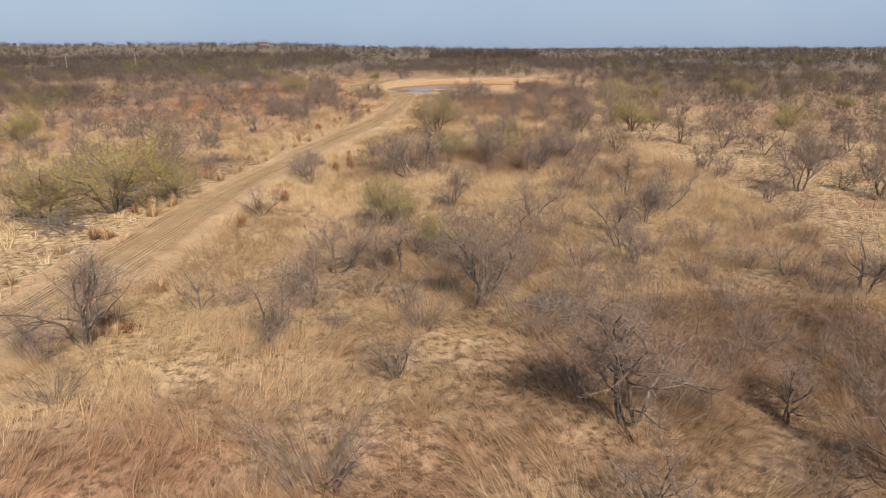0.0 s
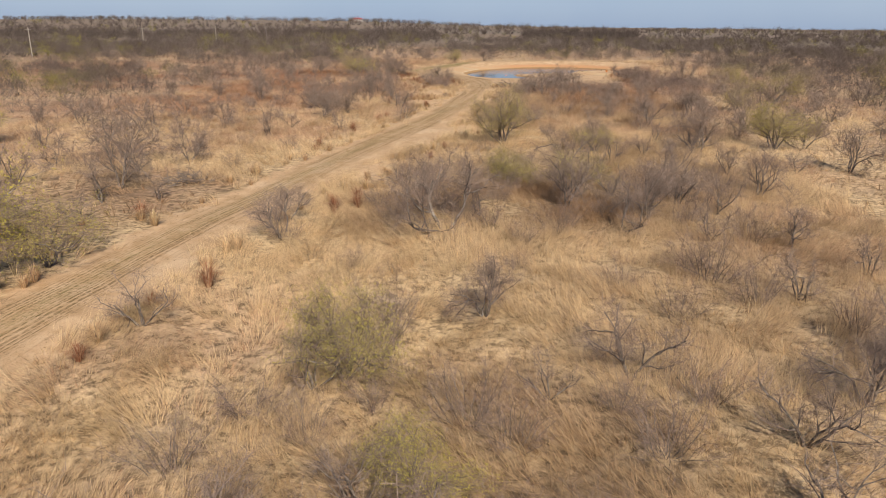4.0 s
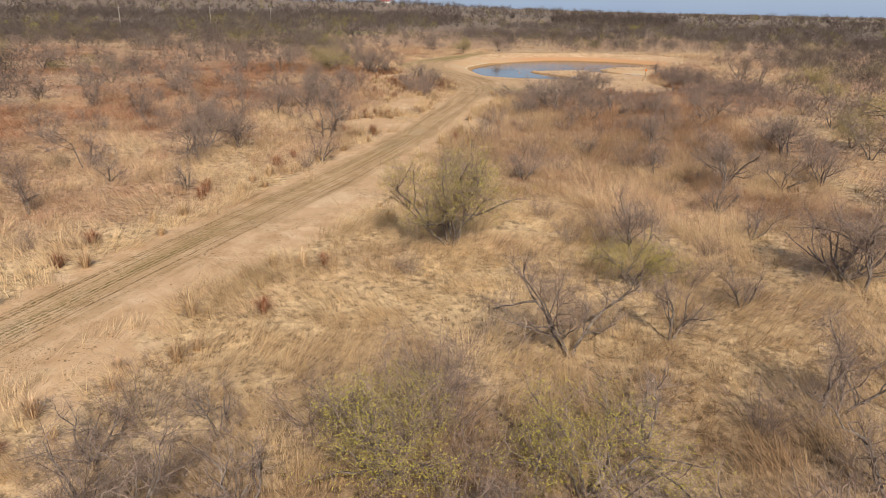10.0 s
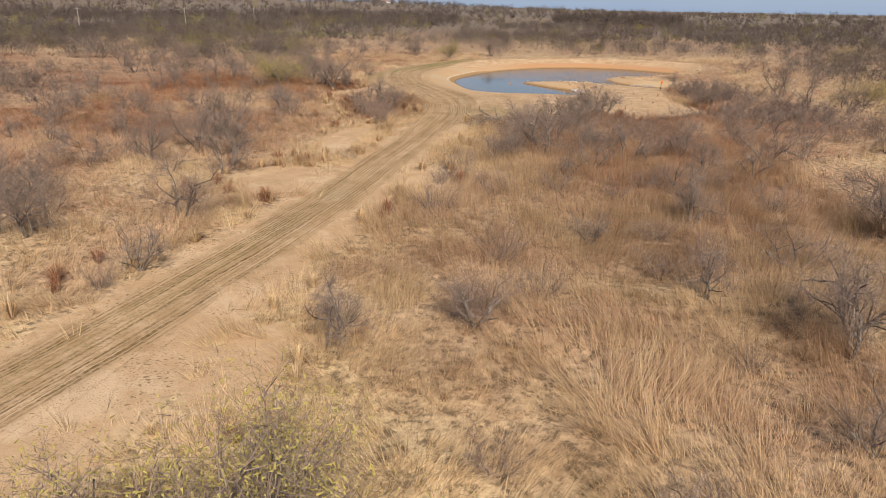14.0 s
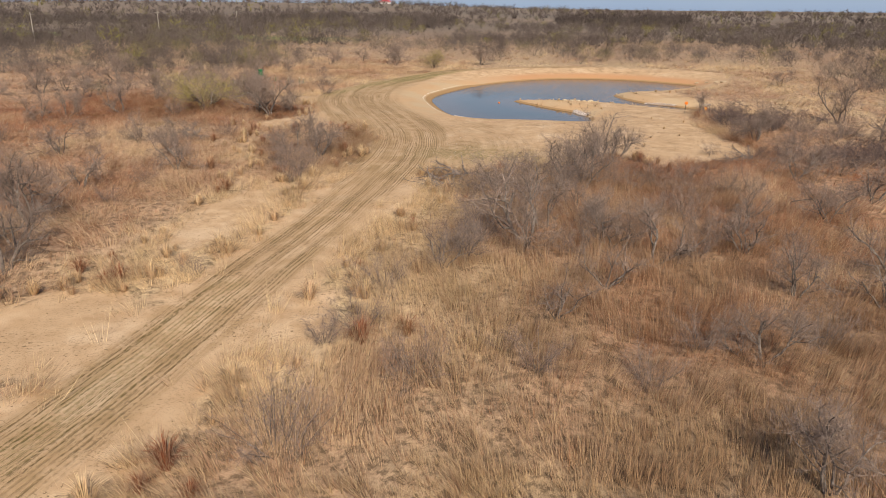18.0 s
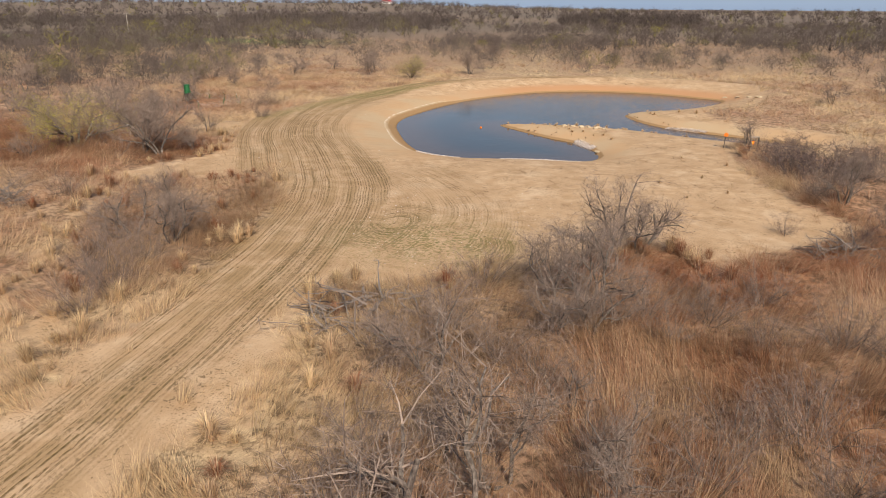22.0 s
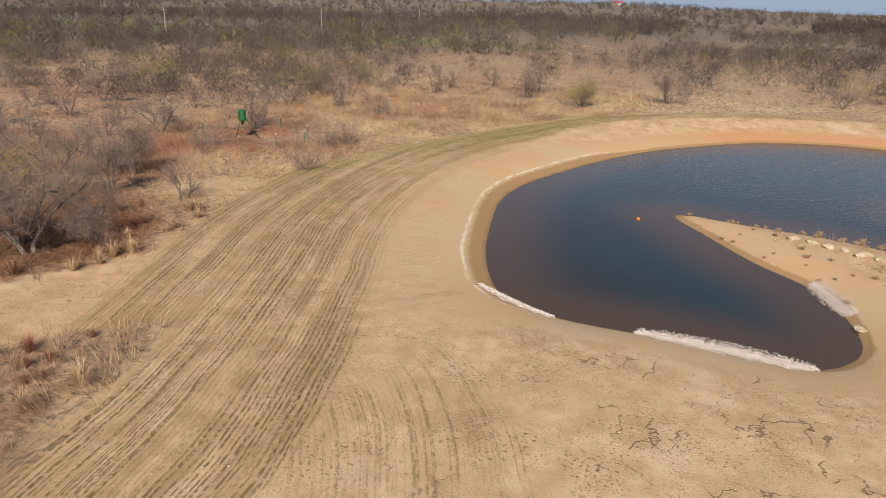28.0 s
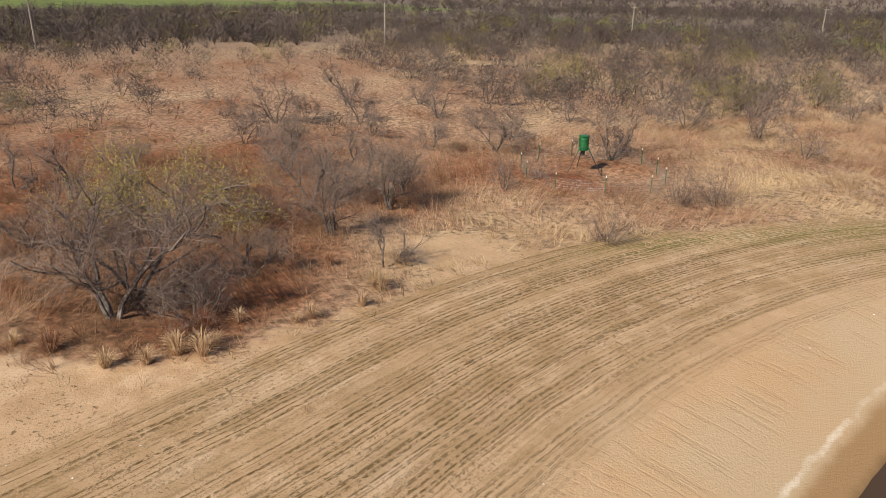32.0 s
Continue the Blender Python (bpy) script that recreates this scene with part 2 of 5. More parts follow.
    sand = m.mix(m.math("MULTIPLY", rut, m.span(m.noise(1.7, 4), 0.3, 0.65, 0.75, 1.0)), sand, m.mix(m.noise(0.4, 2), (0.125, 0.07, 0.032), (0.14, 0.105, 0.038)))
    # scattered clods and litter
    sand = m.mix(m.math("MULTIPLY", m.span(m.noise(9, 3), 0.59, 0.66), m.span(m.noise(0.45, 2), 0.42, 0.6)), sand, (0.20, 0.135, 0.075))
    sand = m.mix(m.math("MULTIPLY", m.span(m.noise(22, 2), 0.56, 0.64), m.span(m.noise(0.8, 3), 0.38, 0.6, 0.2, 0.85)), sand, (0.23, 0.155, 0.085))
    # drying cracks and rain runnels
    vo = m.t.nodes.new("ShaderNodeTexVoronoi")
    vo.feature = "DISTANCE_TO_EDGE"
    vo.inputs["Scale"].default_value = 0.9
    m.put(vo.inputs["Vector"], m.vec(m.math("ADD", m.attr("px"), m.math("MULTIPLY", m.noise(1.1, 3), 1.3)), m.math("ADD", m.math("MULTIPLY", m.attr("py"), 0.55), m.math("MULTIPLY", m.noise(1.6, 3), 1.0))))
    crack = m.math("MULTIPLY", m.span(vo.outputs["Distance"], 0.006, 0.022, 1.0, 0.0), m.math("MULTIPLY", m.attr("crack"), m.span(m.noise(0.55, 3), 0.5, 0.57)))
    sand = m.mix(m.math("MULTIPLY", crack, 0.75), sand, (0.17, 0.105, 0.06))
    rill = m.noise(1.0, 3, m.vec(m.math("MULTIPLY", m.math("ADD", m.attr("shore_a"), wob), 5.0), m.math("MULTIPLY", m.attr("shore"), 0.45)), 0.6)
    rill = m.math("MULTIPLY", m.span(rill, 0.52, 0.62), m.math("MULTIPLY", m.span(m.attr("shore"), 1.6, 2.6), m.span(m.attr("shore"), 4.5, 7.0, 1.0, 0.0)))
    rill = m.math("MULTIPLY", rill, m.math("MAXIMUM", m.attr("salt"), m.attr("red")))
    # green sprouts
    sand = m.mix(m.math("MULTIPLY", m.attr("sprout"), m.span(m.math("ADD", fine, m.math("MULTIPLY", rut, 0.25)), 0.42, 0.66)), sand, (0.135, 0.135, 0.035))
    # shore
    d = m.math("ADD", m.attr("shore"), m.math("MULTIPLY", m.math("SUBTRACT", mid, 0.5), 0.35))
    d = m.math("MULTIPLY", d, m.span(m.attr("salt"), 0.0, 1.0, 1.9, 1.0))
    bank = m.mix(m.span(big, 0.35, 0.65), (0.50, 0.325, 0.18), (0.48, 0.35, 0.215))
    bank = m.mix(m.attr("red"), bank, (0.46, 0.235, 0.115))
    bank = m.mix(m.math("MULTIPLY", rill, 0.15), bank, (0.27, 0.165, 0.085))
    sand = m.mix(m.span(d, 3.0, 7.0, 1.0, 0.0), sand, bank)
    sand = m.mix(m.math("MULTIPLY", m.attr("salt"), m.math("MULTIPLY", m.span(m.math("ABSOLUTE", m.math("SUBTRACT", d, 1.28)), 0.02, 0.12, 0.8, 0.0), m.span(m.noise(1.1, 5), 0.36, 0.62, 0.1, 1.0))), sand, (0.68, 0.58, 0.45))
    sand = m.mix(m.span(d, 0.85, 1.2, 1.0, 0.0), sand, (0.33, 0.205, 0.10))
    sand = m.mix(m.span(d, 0.0, 0.45, 1.0, 0.0), sand, (0.16, 0.095, 0.045))
    edge = m.math("ADD", m.attr("dirt"), m.math("MULTIPLY", m.math("SUBTRACT", m.noise(0.9, 5), 0.5), 3.2))
    f = m.span(edge, -0.35, 0.45)
    m.colour(m.mix(f, grass, sand))
    relief = m.math("ADD", m.math("MULTIPLY", m.noise(16, 5), 0.6), m.math("MULTIPLY", m.math("ADD", rut, m.math("ADD", crack, m.math("MULTIPLY", rill, 0.25))), -0.8))
    m.bump(relief, 0.6, 0.06)
    return m.m


def water_material():
    m = Mat("pond_water", 0.04, 0.5)
    m.b.inputs["IOR"].default_value = 1.33
    deep = m.mix(m.span(m.noise(0.15, 3), 0.35, 0.65), (0.022, 0.022, 0.019), (0.018, 0.028, 0.030))
    m.colour(m.mix(m.span(m.attr("shore"), -4.5, -0.5), deep, (0.07, 0.040, 0.02)))
    w = m.noise(5.0, 3, m.vec(m.math("MULTIPLY", m.attr("px"), 0.6), m.attr("py")), 0.5)
    w2 = m.noise(1.6, 2)
    m.bump(m.math("ADD", m.math("MULTIPLY", w, m.attr("ripple")), m.math("MULTIPLY", w2, 0.3)), 0.35, 0.05)
    return m.m


BARK, EARTH, WATER, BLADE, LEAF = bark_material(), ground_material(), water_material(), blade_material("grass_blade"), leaf_material()
TWIG = twig_material("twig", (0.08, 0.055, 0.044), (0.37, 0.282, 0.23))
SHRUB_TWIG = twig_material("shrub_twig", (0.09, 0.059, 0.047), (0.38, 0.277, 0.226))
DARK_TWIG = twig_material("dark_twig", (0.045, 0.032, 0.032), (0.15, 0.105, 0.10))
DEAD = twig_material("dead_wood", (0.10, 0.08, 0.07), (0.24, 0.21, 0.19))

# ---------- plan ----------
POND = np.array([(-6.3, 158.3), (-7.4, 159.5), (-8.7, 161.7), (-9.7, 163.9), (-10.7, 166.5), (-12.2, 171.0), (-12.6, 175.2), (-12.0, 179.4), (-10.6, 185.3), (-8.4, 191.6), (-5.0, 197.0), (-0.8, 201.8), (4.0, 204.2), (8.2, 204.8), (13.7, 204.0), (18.7, 201.0), (21.6, 198.0), (18.7, 192.1), (14.2, 187.0), (9.5, 183.9), (10.2, 179.4), (12.7, 175.4), (16.0, 173.1), (19.2, 171.2), (23.5, 168.6), (22.5, 166.6), (17.0, 168.6), (14.4, 169.9), (12.2, 171.2), (10.6, 172.1), (5.8, 173.7), (1.0, 174.0), (-3.1, 174.1), (-0.6, 170.6), (2.0, 167.6), (4.4, 165.5), (5.6, 163.0), (6.1, 160.8), (5.8, 159.2), (4.6, 157.9), (2.0, 157.8), (-0.4, 157.7), (-3.9, 157.4)])
CLEARING = np.array([(-9.6, 130), (-10.0, 138), (-11.6, 146), (-14.4, 148.0), (-15.6, 145.6), (-18.0, 143.8), (-22.8, 142.2), (-22.6, 145.8), (-20.8, 149.6), (-20.9, 153.0), (-21.8, 156.8), (-24.5, 161.8), (-25.2, 168.0), (-24.2, 176.0), (-22.4, 184.0), (-19.2, 189.0), (-14.0, 200.0), (-9.5, 209.0), (-2.0, 214.5), (6.0, 217.0), (16.0, 216.0), (25.0, 209.0), (27.0, 200.0), (24.0, 190.0), (18.5, 184.5), (17.0, 179.0), (20.0, 174.6), (26.0, 171.5), (26.5, 165.5), (20.5, 163.4), (16.4, 162.0), (15.4, 152.0), (16.8, 143.6), (18.4, 141.2), (13.8, 137.2), (10.6, 134.6), (8.6, 136.8), (5.2, 134.0), (2.6, 132.6), (-0.4, 129.8), (-3.2, 129.6), (-5.0, 128.4)])
ROAD = np.array([(-14.6, -60), (-14.8, 5), (-14.7, 22), (-14.3, 36), (-13.9, 48), (-12.9, 57), (-11.8, 66), (-10.4, 76), (-8.7, 88), (-7.4, 100), (-7.1, 113), (-7.0, 125), (-7.5, 134), (-9.3, 143), (-13.2, 152), (-17.6, 161), (-20.2, 171), (-20.2, 181), (-17.4, 191), (-11.9, 201), (-3.0, 209.5), (8, 213)])
SIDE = np.array([(-11.0, 112), (-13.6, 122), (-16.6, 129.4), (-19.4, 135.4), (-20.0, 141), (-18.4, 147), (-17.0, 154)])
LOTS = ((-11.6, 104.6, 3.0, 3.4), (-11.8, 118.0, 2.2, 6.0), (-3.9, 106, 1.3, 3.2), (-4.2, 84, 1.7, 3.2), (-4.4, 122, 1.4, 4.0), (-8.6, 64, 1.2, 3.5), (-26.0, 161.5, 1.8, 2.6))
WATER_Z = -0.95


def inside(poly, x, y):
    ins = np.zeros(x.shape, bool)
    for (x0, y0), (x1, y1) in zip(poly, np.roll(poly, -1, 0)):
        cross = (y0 > y) != (y1 > y)
        with np.errstate(divide="ignore", invalid="ignore"):
            xs = x0 + (y - y0) * (x1 - x0) / (y1 - y0)
        ins ^= cross & (x < xs)
    return ins


def to_line(line, x, y, closed=False):
    """Distance, signed offset to the right, and way along, to a polyline."""
    best = np.full(x.shape, 1e9)
    off, along, run = np.zeros(x.shape), np.zeros(x.shape), 0.0
    pts = list(line) + ([line[0]] if closed else [])
    for (x0, y0), (x1, y1) in zip(pts[:-1], pts[1:]):
        n = math.hypot(x1 - x0, y1 - y0)
        ux, uy = (x1 - x0) / n, (y1 - y0) / n
        k = np.clip((x - x0) * ux + (y - y0) * uy, 0, n)
        d = np.hypot(x - x0 - k * ux, y - y0 - k * uy)
        near = d < best
        best = np.where(near, d, best)
        off = np.where(near, (x - x0) * uy - (y - y0) * ux, off)
        along = np.where(near, run + k, along)
        run += n
    return best, off, along


def smooth_poly(poly, closed=True, n=4):
    """Catmull-Rom through the corners."""
    q, m, out = list(map(np.array, poly)), len(poly), []
    for i in range(m if closed else m - 1):
        a, b, c, d = (q[(i + j) % m] if closed else q[min(max(i + j, 0), m - 1)] for j in (-1, 0, 1, 2))
        for s in range(n):
            t = s / n
            out.append(0.5 * (2 * b + (c - a) * t + (2 * a - 5 * b + 4 * c - d) * t * t + (3 * b - a - 3 * c + d) * t ** 3))
    if not closed:
        out.append(q[-1])
    return np.array(out)


POND, CLEARING, ROAD, SIDE = smooth_poly(POND), smooth_poly(CLEARING, n=3), smooth_poly(ROAD, False), smooth_poly(SIDE, False)


def wave(x, y, size, seed):
    """Soft value noise in 0..1."""
    rs = np.random.RandomState(seed)
    lat = rs.rand(64, 64)
    u, v = np.asarray(x) / size + 1000.3, np.asarray(y) / size + 1000.7
    i, j = np.floor(u).astype(int), np.floor(v).astype(int)
    a, b = u - i, v - j
    a, b = a * a * (3 - 2 * a), b * b * (3 - 2 * b)
    g = lambda p, q: lat[p % 64, q % 64]
    return (g(i, j) * (1 - a) + g(i + 1, j) * a) * (1 - b) + (g(i, j + 1) * (1 - a) + g(i + 1, j + 1) * a) * b


def pond_distance(x, y):
    d = np.full(x.shape, 99.0)
    m = (x > -60) & (x < 70) & (y > 110) & (y < 250)
    if m.any():
        d[m] = to_line(POND, x[m], y[m], True)[0] * np.where(inside(POND, x[m], y[m]), -1, 1)
    return d


def dirt_depth(x, y):
    """Metres inside bare dirt; negative in the grass."""
    s = np.full(x.shape, -9.0)
    m = (np.abs(x) < 70) & (y > -70) & (y < 250)
    X, Y = x[m], y[m]
    _, off, _ = to_line(ROAD, X, Y)
    v = np.where(off < 0, 2.4 + off, 2.9 + 1.6 * np.exp(-((Y - 78) / 11) ** 2) - off)
    dist = to_line(ROAD, X, Y)[0]
    v = np.where(dist > np.abs(off) + 0.5, -9, v)
    c = to_line(CLEARING, X, Y, True)[0] * np.where(inside(CLEARING, X, Y), 1, -1)
    v = np.maximum(v, c)
    v = np.maximum(v, 0.2 - to_line(SIDE, X, Y)[0])
    for cx, cy, rx, ry in LOTS:
        v = np.maximum(v, (1 - np.hypot((X - cx) / rx, (Y - cy) / ry)) * min(rx, ry))
    s[m] = np.clip(v, -9, 9)
    return s


def height(x, y):
    x, y = np.asarray(x, float), np.asarray(y, float)
    z = (wave(x, y, 23, 1) - 0.5) * 0.35 + (wave(x, y, 6, 2) - 0.5) * 0.12
    lump = (wave(x, y, 1.9, 6) - 0.5) * 0.34
    d = pond_distance(x, y)
    calm = np.clip((d - 2) / 10, 0, 1)
    z = (z + lump * np.clip(-dirt_depth(x, y) / 2.0, 0, 1)) * calm
    out = -1.02 * np.exp(-np.maximum(d, 0) / 2.4)
    far = np.clip((y - 185) / 12, 0, 1) * np.clip(1 - np.abs(d - 7.5) / 6.0, 0, 1)
    z = z + np.where(d > 0, out + 0.55 * far * far * (3 - 2 * far), -1.02 + np.maximum(d * 0.35, -1.6))
    r = np.hypot(x, y - 80)
    rise = np.clip((r - 380) / 900, 0, 1)
    s = -x / np.maximum(r, 1)
    west = np.clip((s + 0.05) / 0.3, 0, 1) * np.clip((0.9 - s) / 0.35, 0, 1)
    return z + rise * rise * (3 - 2 * rise) * (3 + 11.5 * west)


def tone_at(x, y):
    """0 pale straw ... 1 rust red."""
    t = 0.22 + 0.18 * np.clip((y - 66) / 30, 0, 1) * np.clip(np.maximum((x + 6) / 6, (-12 - x) / 8), 0.2, 1)
    t = t + 0.42 * (wave(x, y, 9, 3) - 0.5) + 0.42 * (wave(x, y, 2.6, 4) - 0.5) + 0.2 * (wave(x, y, 31, 5) - 0.5)
    for cx, cy, r, k in ((14, 126, 8, 0.36), (21, 137, 8, 0.42), (7, 106, 10, 0.05), (-34, 154, 10, 0.40), (-34, 172, 5, 0.22), (-38, 160, 18, 0.20), (-70, 150, 45, 0.24), (-24, 116, 13, 0.20), (-24, 150, 7, 0.2), (8, 134, 4, 0.4), (9, 59, 6, 0.22), (-34, 100, 22, 0.10), (-24, 152, 6, 0.18), (2, 121, 6, 0.12), (-14, 136, 6, 0.35), (9, 18, 7, 0.26), (-17, 145, 2.5, 0.3), (-20, 122, 8, 0.2), (12, 110, 6, 0.18), (-7, 16, 6, 0.2)):
        t = t + k * np.exp(-((x - cx) ** 2 + (y - cy) ** 2) / (r * r))
    for cx, cy, r, k in ((-4, 45, 9, 0.16), (12, 62, 12, 0.12), (-26, 160, 5, 0.3), (-28, 168, 5, 0.34), (-26, 178, 5, 0.3), (-22, 190, 6, 0.25), (-48, 172, 12, 0.15), (-6, 25, 7, 0.12), (-1, 19, 8, 0.16), (0, 64, 8, 0.2), (1, 75, 11, 0.2), (12, 38, 8, 0.18), (1, 45, 8, 0.1), (2, 92, 6, 0.06)):
        t = t - k * np.exp(-((x - cx) ** 2 + (y - cy) ** 2) / (r * r))
    e = dirt_depth(x, y)
    far = np.clip((np.maximum(np.abs(x + 25) - 75, y - 220)) / 50, 0, 1)
    t = t + far * (0.42 + 0.3 * (wave(x, y, 40, 7) - 0.5) - t) * 0.7
    return np.clip(t - 0.20 * np.clip(1 + (e - 0.3) / 1.5, 0, 1), 0, 1)


def weed_at(x, y):
    """Where rank brown-olive weeds take over from the grass; some patches also paint in shade."""
    w = np.zeros(np.shape(x))
    # (-33, 150) and (11, 20) also darken the colour for shadows in tall growth
    for cx, cy, r, k in ((0, 26, 9, 0.4), (-14.5, 146.4, 3, 0.5), (8, 60, 7, 0.7), (4, 57, 8, 0.85), (11, 20, 9, 0.85), (3, 31, 6, 0.5), (9, 124, 9, 0.35), (2, 127, 5, 0.7), (7, 113, 9, 0.55), (9, 100, 10, 0.65), (15, 29, 9, 0.4), (12, 72, 7, 0.25), (2, 121, 7, 0.35), (-21, 55, 7, 0.7), (-4, 54, 4, 0.7), (13, 47, 7, 0.35), (9, 42, 8, 0.45), (-13, 134, 6, 0.95), (20, 140, 8, 0.2), (7, 132.5, 3, 0.25), (-33, 150, 9, 0.45), (-24, 149, 4, 0.6), (14, 88, 6, 0.4), (13, 110, 6, 0.6), (8, 17, 6, 0.8), (-19, 118, 6, 0.3)):
        w = np.maximum(w, k * np.exp(-((x - cx) ** 2 + (y - cy) ** 2) / (r * r)))
    return np.clip(w * (0.4 + 1.1 * wave(x, y, 2.4, 41)), 0, 0.9)


def mesh_of(name, co, faces_flat, sides, mat, attrs=None, smooth=False):
    """A mesh from arrays; every face has the same number of sides."""
    me = bpy.data.meshes.new(name)
    n = len(faces_flat) // sides
    me.vertices.add(len(co))
    me.vertices.foreach_set("co", np.asarray(co, np.float32).ravel())
    me.loops.add(len(faces_flat))
    me.loops.foreach_set("vertex_index", np.asarray(faces_flat, np.int32))
    me.polygons.add(n)
    me.polygons.foreach_set("loop_start", np.arange(0, n * sides, sides, dtype=np.int32))
    me.polygons.foreach_set("use_smooth", np.full(n, smooth))
    for key, val in (attrs or {}).items():
        a = me.attributes.new(key, "FLOAT", "POINT")
        a.data.foreach_set("value", np.asarray(val, np.float32))
    me.update()
    me.validate()
    me.materials.append(mat)
    return me


# ---------- ground, one sheet to the horizon ----------
def axis(lo, hi, step, end_lo, end_hi):
    core = list(np.arange(lo, hi + step / 2, step))
    a, s = hi, step
    while a < end_hi:
        s *= 1.14
        a += s
        core.append(a)
    a, s = lo, step
    while a > end_lo:
        s *= 1.14
        a -= s
        core.insert(0, a)
    return np.array(core)


gx, gy = axis(-34, 30, 0.5, -3800, 3800), axis(8, 222, 0.5, -3500, 4000)
GX, GY = np.meshgrid(gx, gy)
fx, fy = GX.ravel(), GY.ravel()
gz = height(fx, fy)
shore = pond_distance(fx, fy)
dirt = dirt_depth(fx, fy)
rd, ro, ra = to_line(ROAD, fx, fy)
wide = np.clip((fy - 122) / 24, 0, 1) * np.clip((192 - fy) / 12, 0, 1)
track = np.clip((1.75 + wide * 3.2 - np.abs(ro + wide * 0.8)) / 0.6, 0, 1) * (rd < 7)
warp = (wave(fx, fy, 4.5, 31) - 0.5) * 1.6
ring_a = np.hypot(fx + 0.7 + warp * 1.1, (fy - 135.6) * 0.8 + warp * 0.9)
ring_b = np.hypot(fx + 4.0 + warp * 1.2, (fy - 137.2) * 0.75 + warp * 1.1)
first = ring_a - 1.0 < ring_b
ring = np.where(first, ring_a, ring_b + 0.4)
loop = np.clip((np.where(first, 3.9, 3.2) - ring) / 0.6, 0, 1) * np.clip((ring - 0.8) / 0.5, 0, 1)
loop_way = np.arctan2(fy - 135.8, fx + np.where(first, 0.7, 4.0))
loop = loop * np.where(first, np.clip(0.35 + 0.9 * np.cos(loop_way + 0.25), 0.12, 1), 0.7)
arc = np.hypot(fx + 16.0, fy - 137.0)
sweep = np.clip((4.2 - np.abs(arc - 14.5)) / 0.8, 0, 1) * np.clip((fy - 130.5) / 4, 0, 1) * np.clip((154 - fy) / 5, 0, 1) * np.clip((fx + 8) / 2, 0, 1) * 0.8
rut_u, rut_v = ro, ra
loop_u, loop_v = ring, loop_way * 3.0
arc_u, arc_v = arc + warp * 0.25, np.arctan2(fy - 137, fx + 16) * 13
patchy = np.clip(1.9 * wave(fx, fy, 1.7, 33) - 0.1, 0, 1.2)
loop, sweep = loop * patchy, sweep * (0.45 + 0.9 * wave(fx, fy, 2.9, 34))
_, _, shore_a = to_line(POND, fx, fy, True)
salt = np.clip((-4 - fx) / 2, 0, 1) * np.clip((192 - fy) / 6, 0, 1)
crack = np.clip((shore - 1.6) / 1.0, 0, 1) * np.clip((fy - 138) / 6, 0, 1) * np.clip((fx + 4) / 3, 0, 1) + np.clip((fy - 196) / 4, 0, 1)
sprout = np.clip(1 - np.hypot((fx + 1.5) / 6.0, (fy - 135.0) / 5.0), 0, 1) * 0.9 + np.clip(1 - np.abs(fy - 185) / 14, 0, 1) * np.clip(1 - np.abs(rd - 0.5) / 2.0, 0, 1) * 0.8 + np.clip(1 - np.abs(ro + 0.3) / 0.8, 0, 1) * (fy < 110) * 0.35
sprout = sprout + np.clip(1 - np.abs(dirt - 1.3) / 1.6, 0, 1) * np.clip((fy - 163) / 8, 0, 1) * np.clip((208 - fy) / 8, 0, 1) * (fx < -8) * 0.9

sprout = sprout + ((shore > 0.3) & (shore < 3.0) & (fy > 166) & (fy < 184) & (fx > -3.5) & (fx < 14)) * 0.45


def green_field(x, y):
    """Sown strips beyond the brush, 0..1."""
    a = np.clip((15 - np.abs(y - 304)) / 5, 0, 1) * np.clip((-55 - x) / 30, 0, 1) * np.clip((x + 330) / 20, 0, 1)
    c = np.clip((110 - np.abs(x + 470)) / 15, 0, 1) * np.clip((140 - np.abs(y - 190)) / 15, 0, 1)
    return np.maximum(a, c)


field = green_field(fx, fy)
red = np.clip((fy - 188) / 14, 0, 1) * 0.8
att = dict(woods=np.clip((np.hypot(fx, fy - 100) - 200 + 80 * np.clip(-fx / np.maximum(np.hypot(fx, fy - 100), 1), 0, 1)) / 130, 0, 1) * (0.55 + 0.5 * wave(fx, fy, 90, 35)) * (1 - field), far=np.clip((np.maximum(np.abs(fx + 20) - 75, fy - 220)) / 50, 0, 1), weed=weed_at(fx, fy), tone=tone_at(fx, fy), dirt=dirt, shore=np.clip(shore, -5, 20), rut_u=rut_u, rut_v=rut_v, track=track, loop=loop, loop_u=loop_u, loop_v=loop_v, sweep=sweep, arc_u=arc_u, arc_v=arc_v, sprout=np.clip(sprout, 0, 1), field=field, red=red, salt=salt, crack=np.clip(crack, 0, 1), shore_a=shore_a, px=fx, py=fy)
nx, ny = len(gx), len(gy)
idx = np.arange(nx * ny).reshape(ny, nx)
quads = np.stack([idx[:-1, :-1], idx[:-1, 1:], idx[1:, 1:], idx[1:, :-1]], -1).reshape(-1, 4)
ground = new("ground", mesh_of("ground", np.stack([fx, fy, gz], -1), quads.ravel(), 4, EARTH, att, True))
tagged(ground, "dry rangeland earth under straw-coloured grass with sandy bare patches", "ground", kind="structure")


def ground_z(x, y):
    """The sheet's own height at many places."""
    i, j = np.clip(np.searchsorted(gx, x) - 1, 0, nx - 2), np.clip(np.searchsorted(gy, y) - 1, 0, ny - 2)
    a, b = (x - gx[i]) / (gx[i + 1] - gx[i]), (y - gy[j]) / (gy[j + 1] - gy[j])
    k = j * nx + i
    return (gz[k] * (1 - a) + gz[k + 1] * a) * (1 - b) + (gz[k + nx] * (1 - a) + gz[k + nx + 1] * a) * b


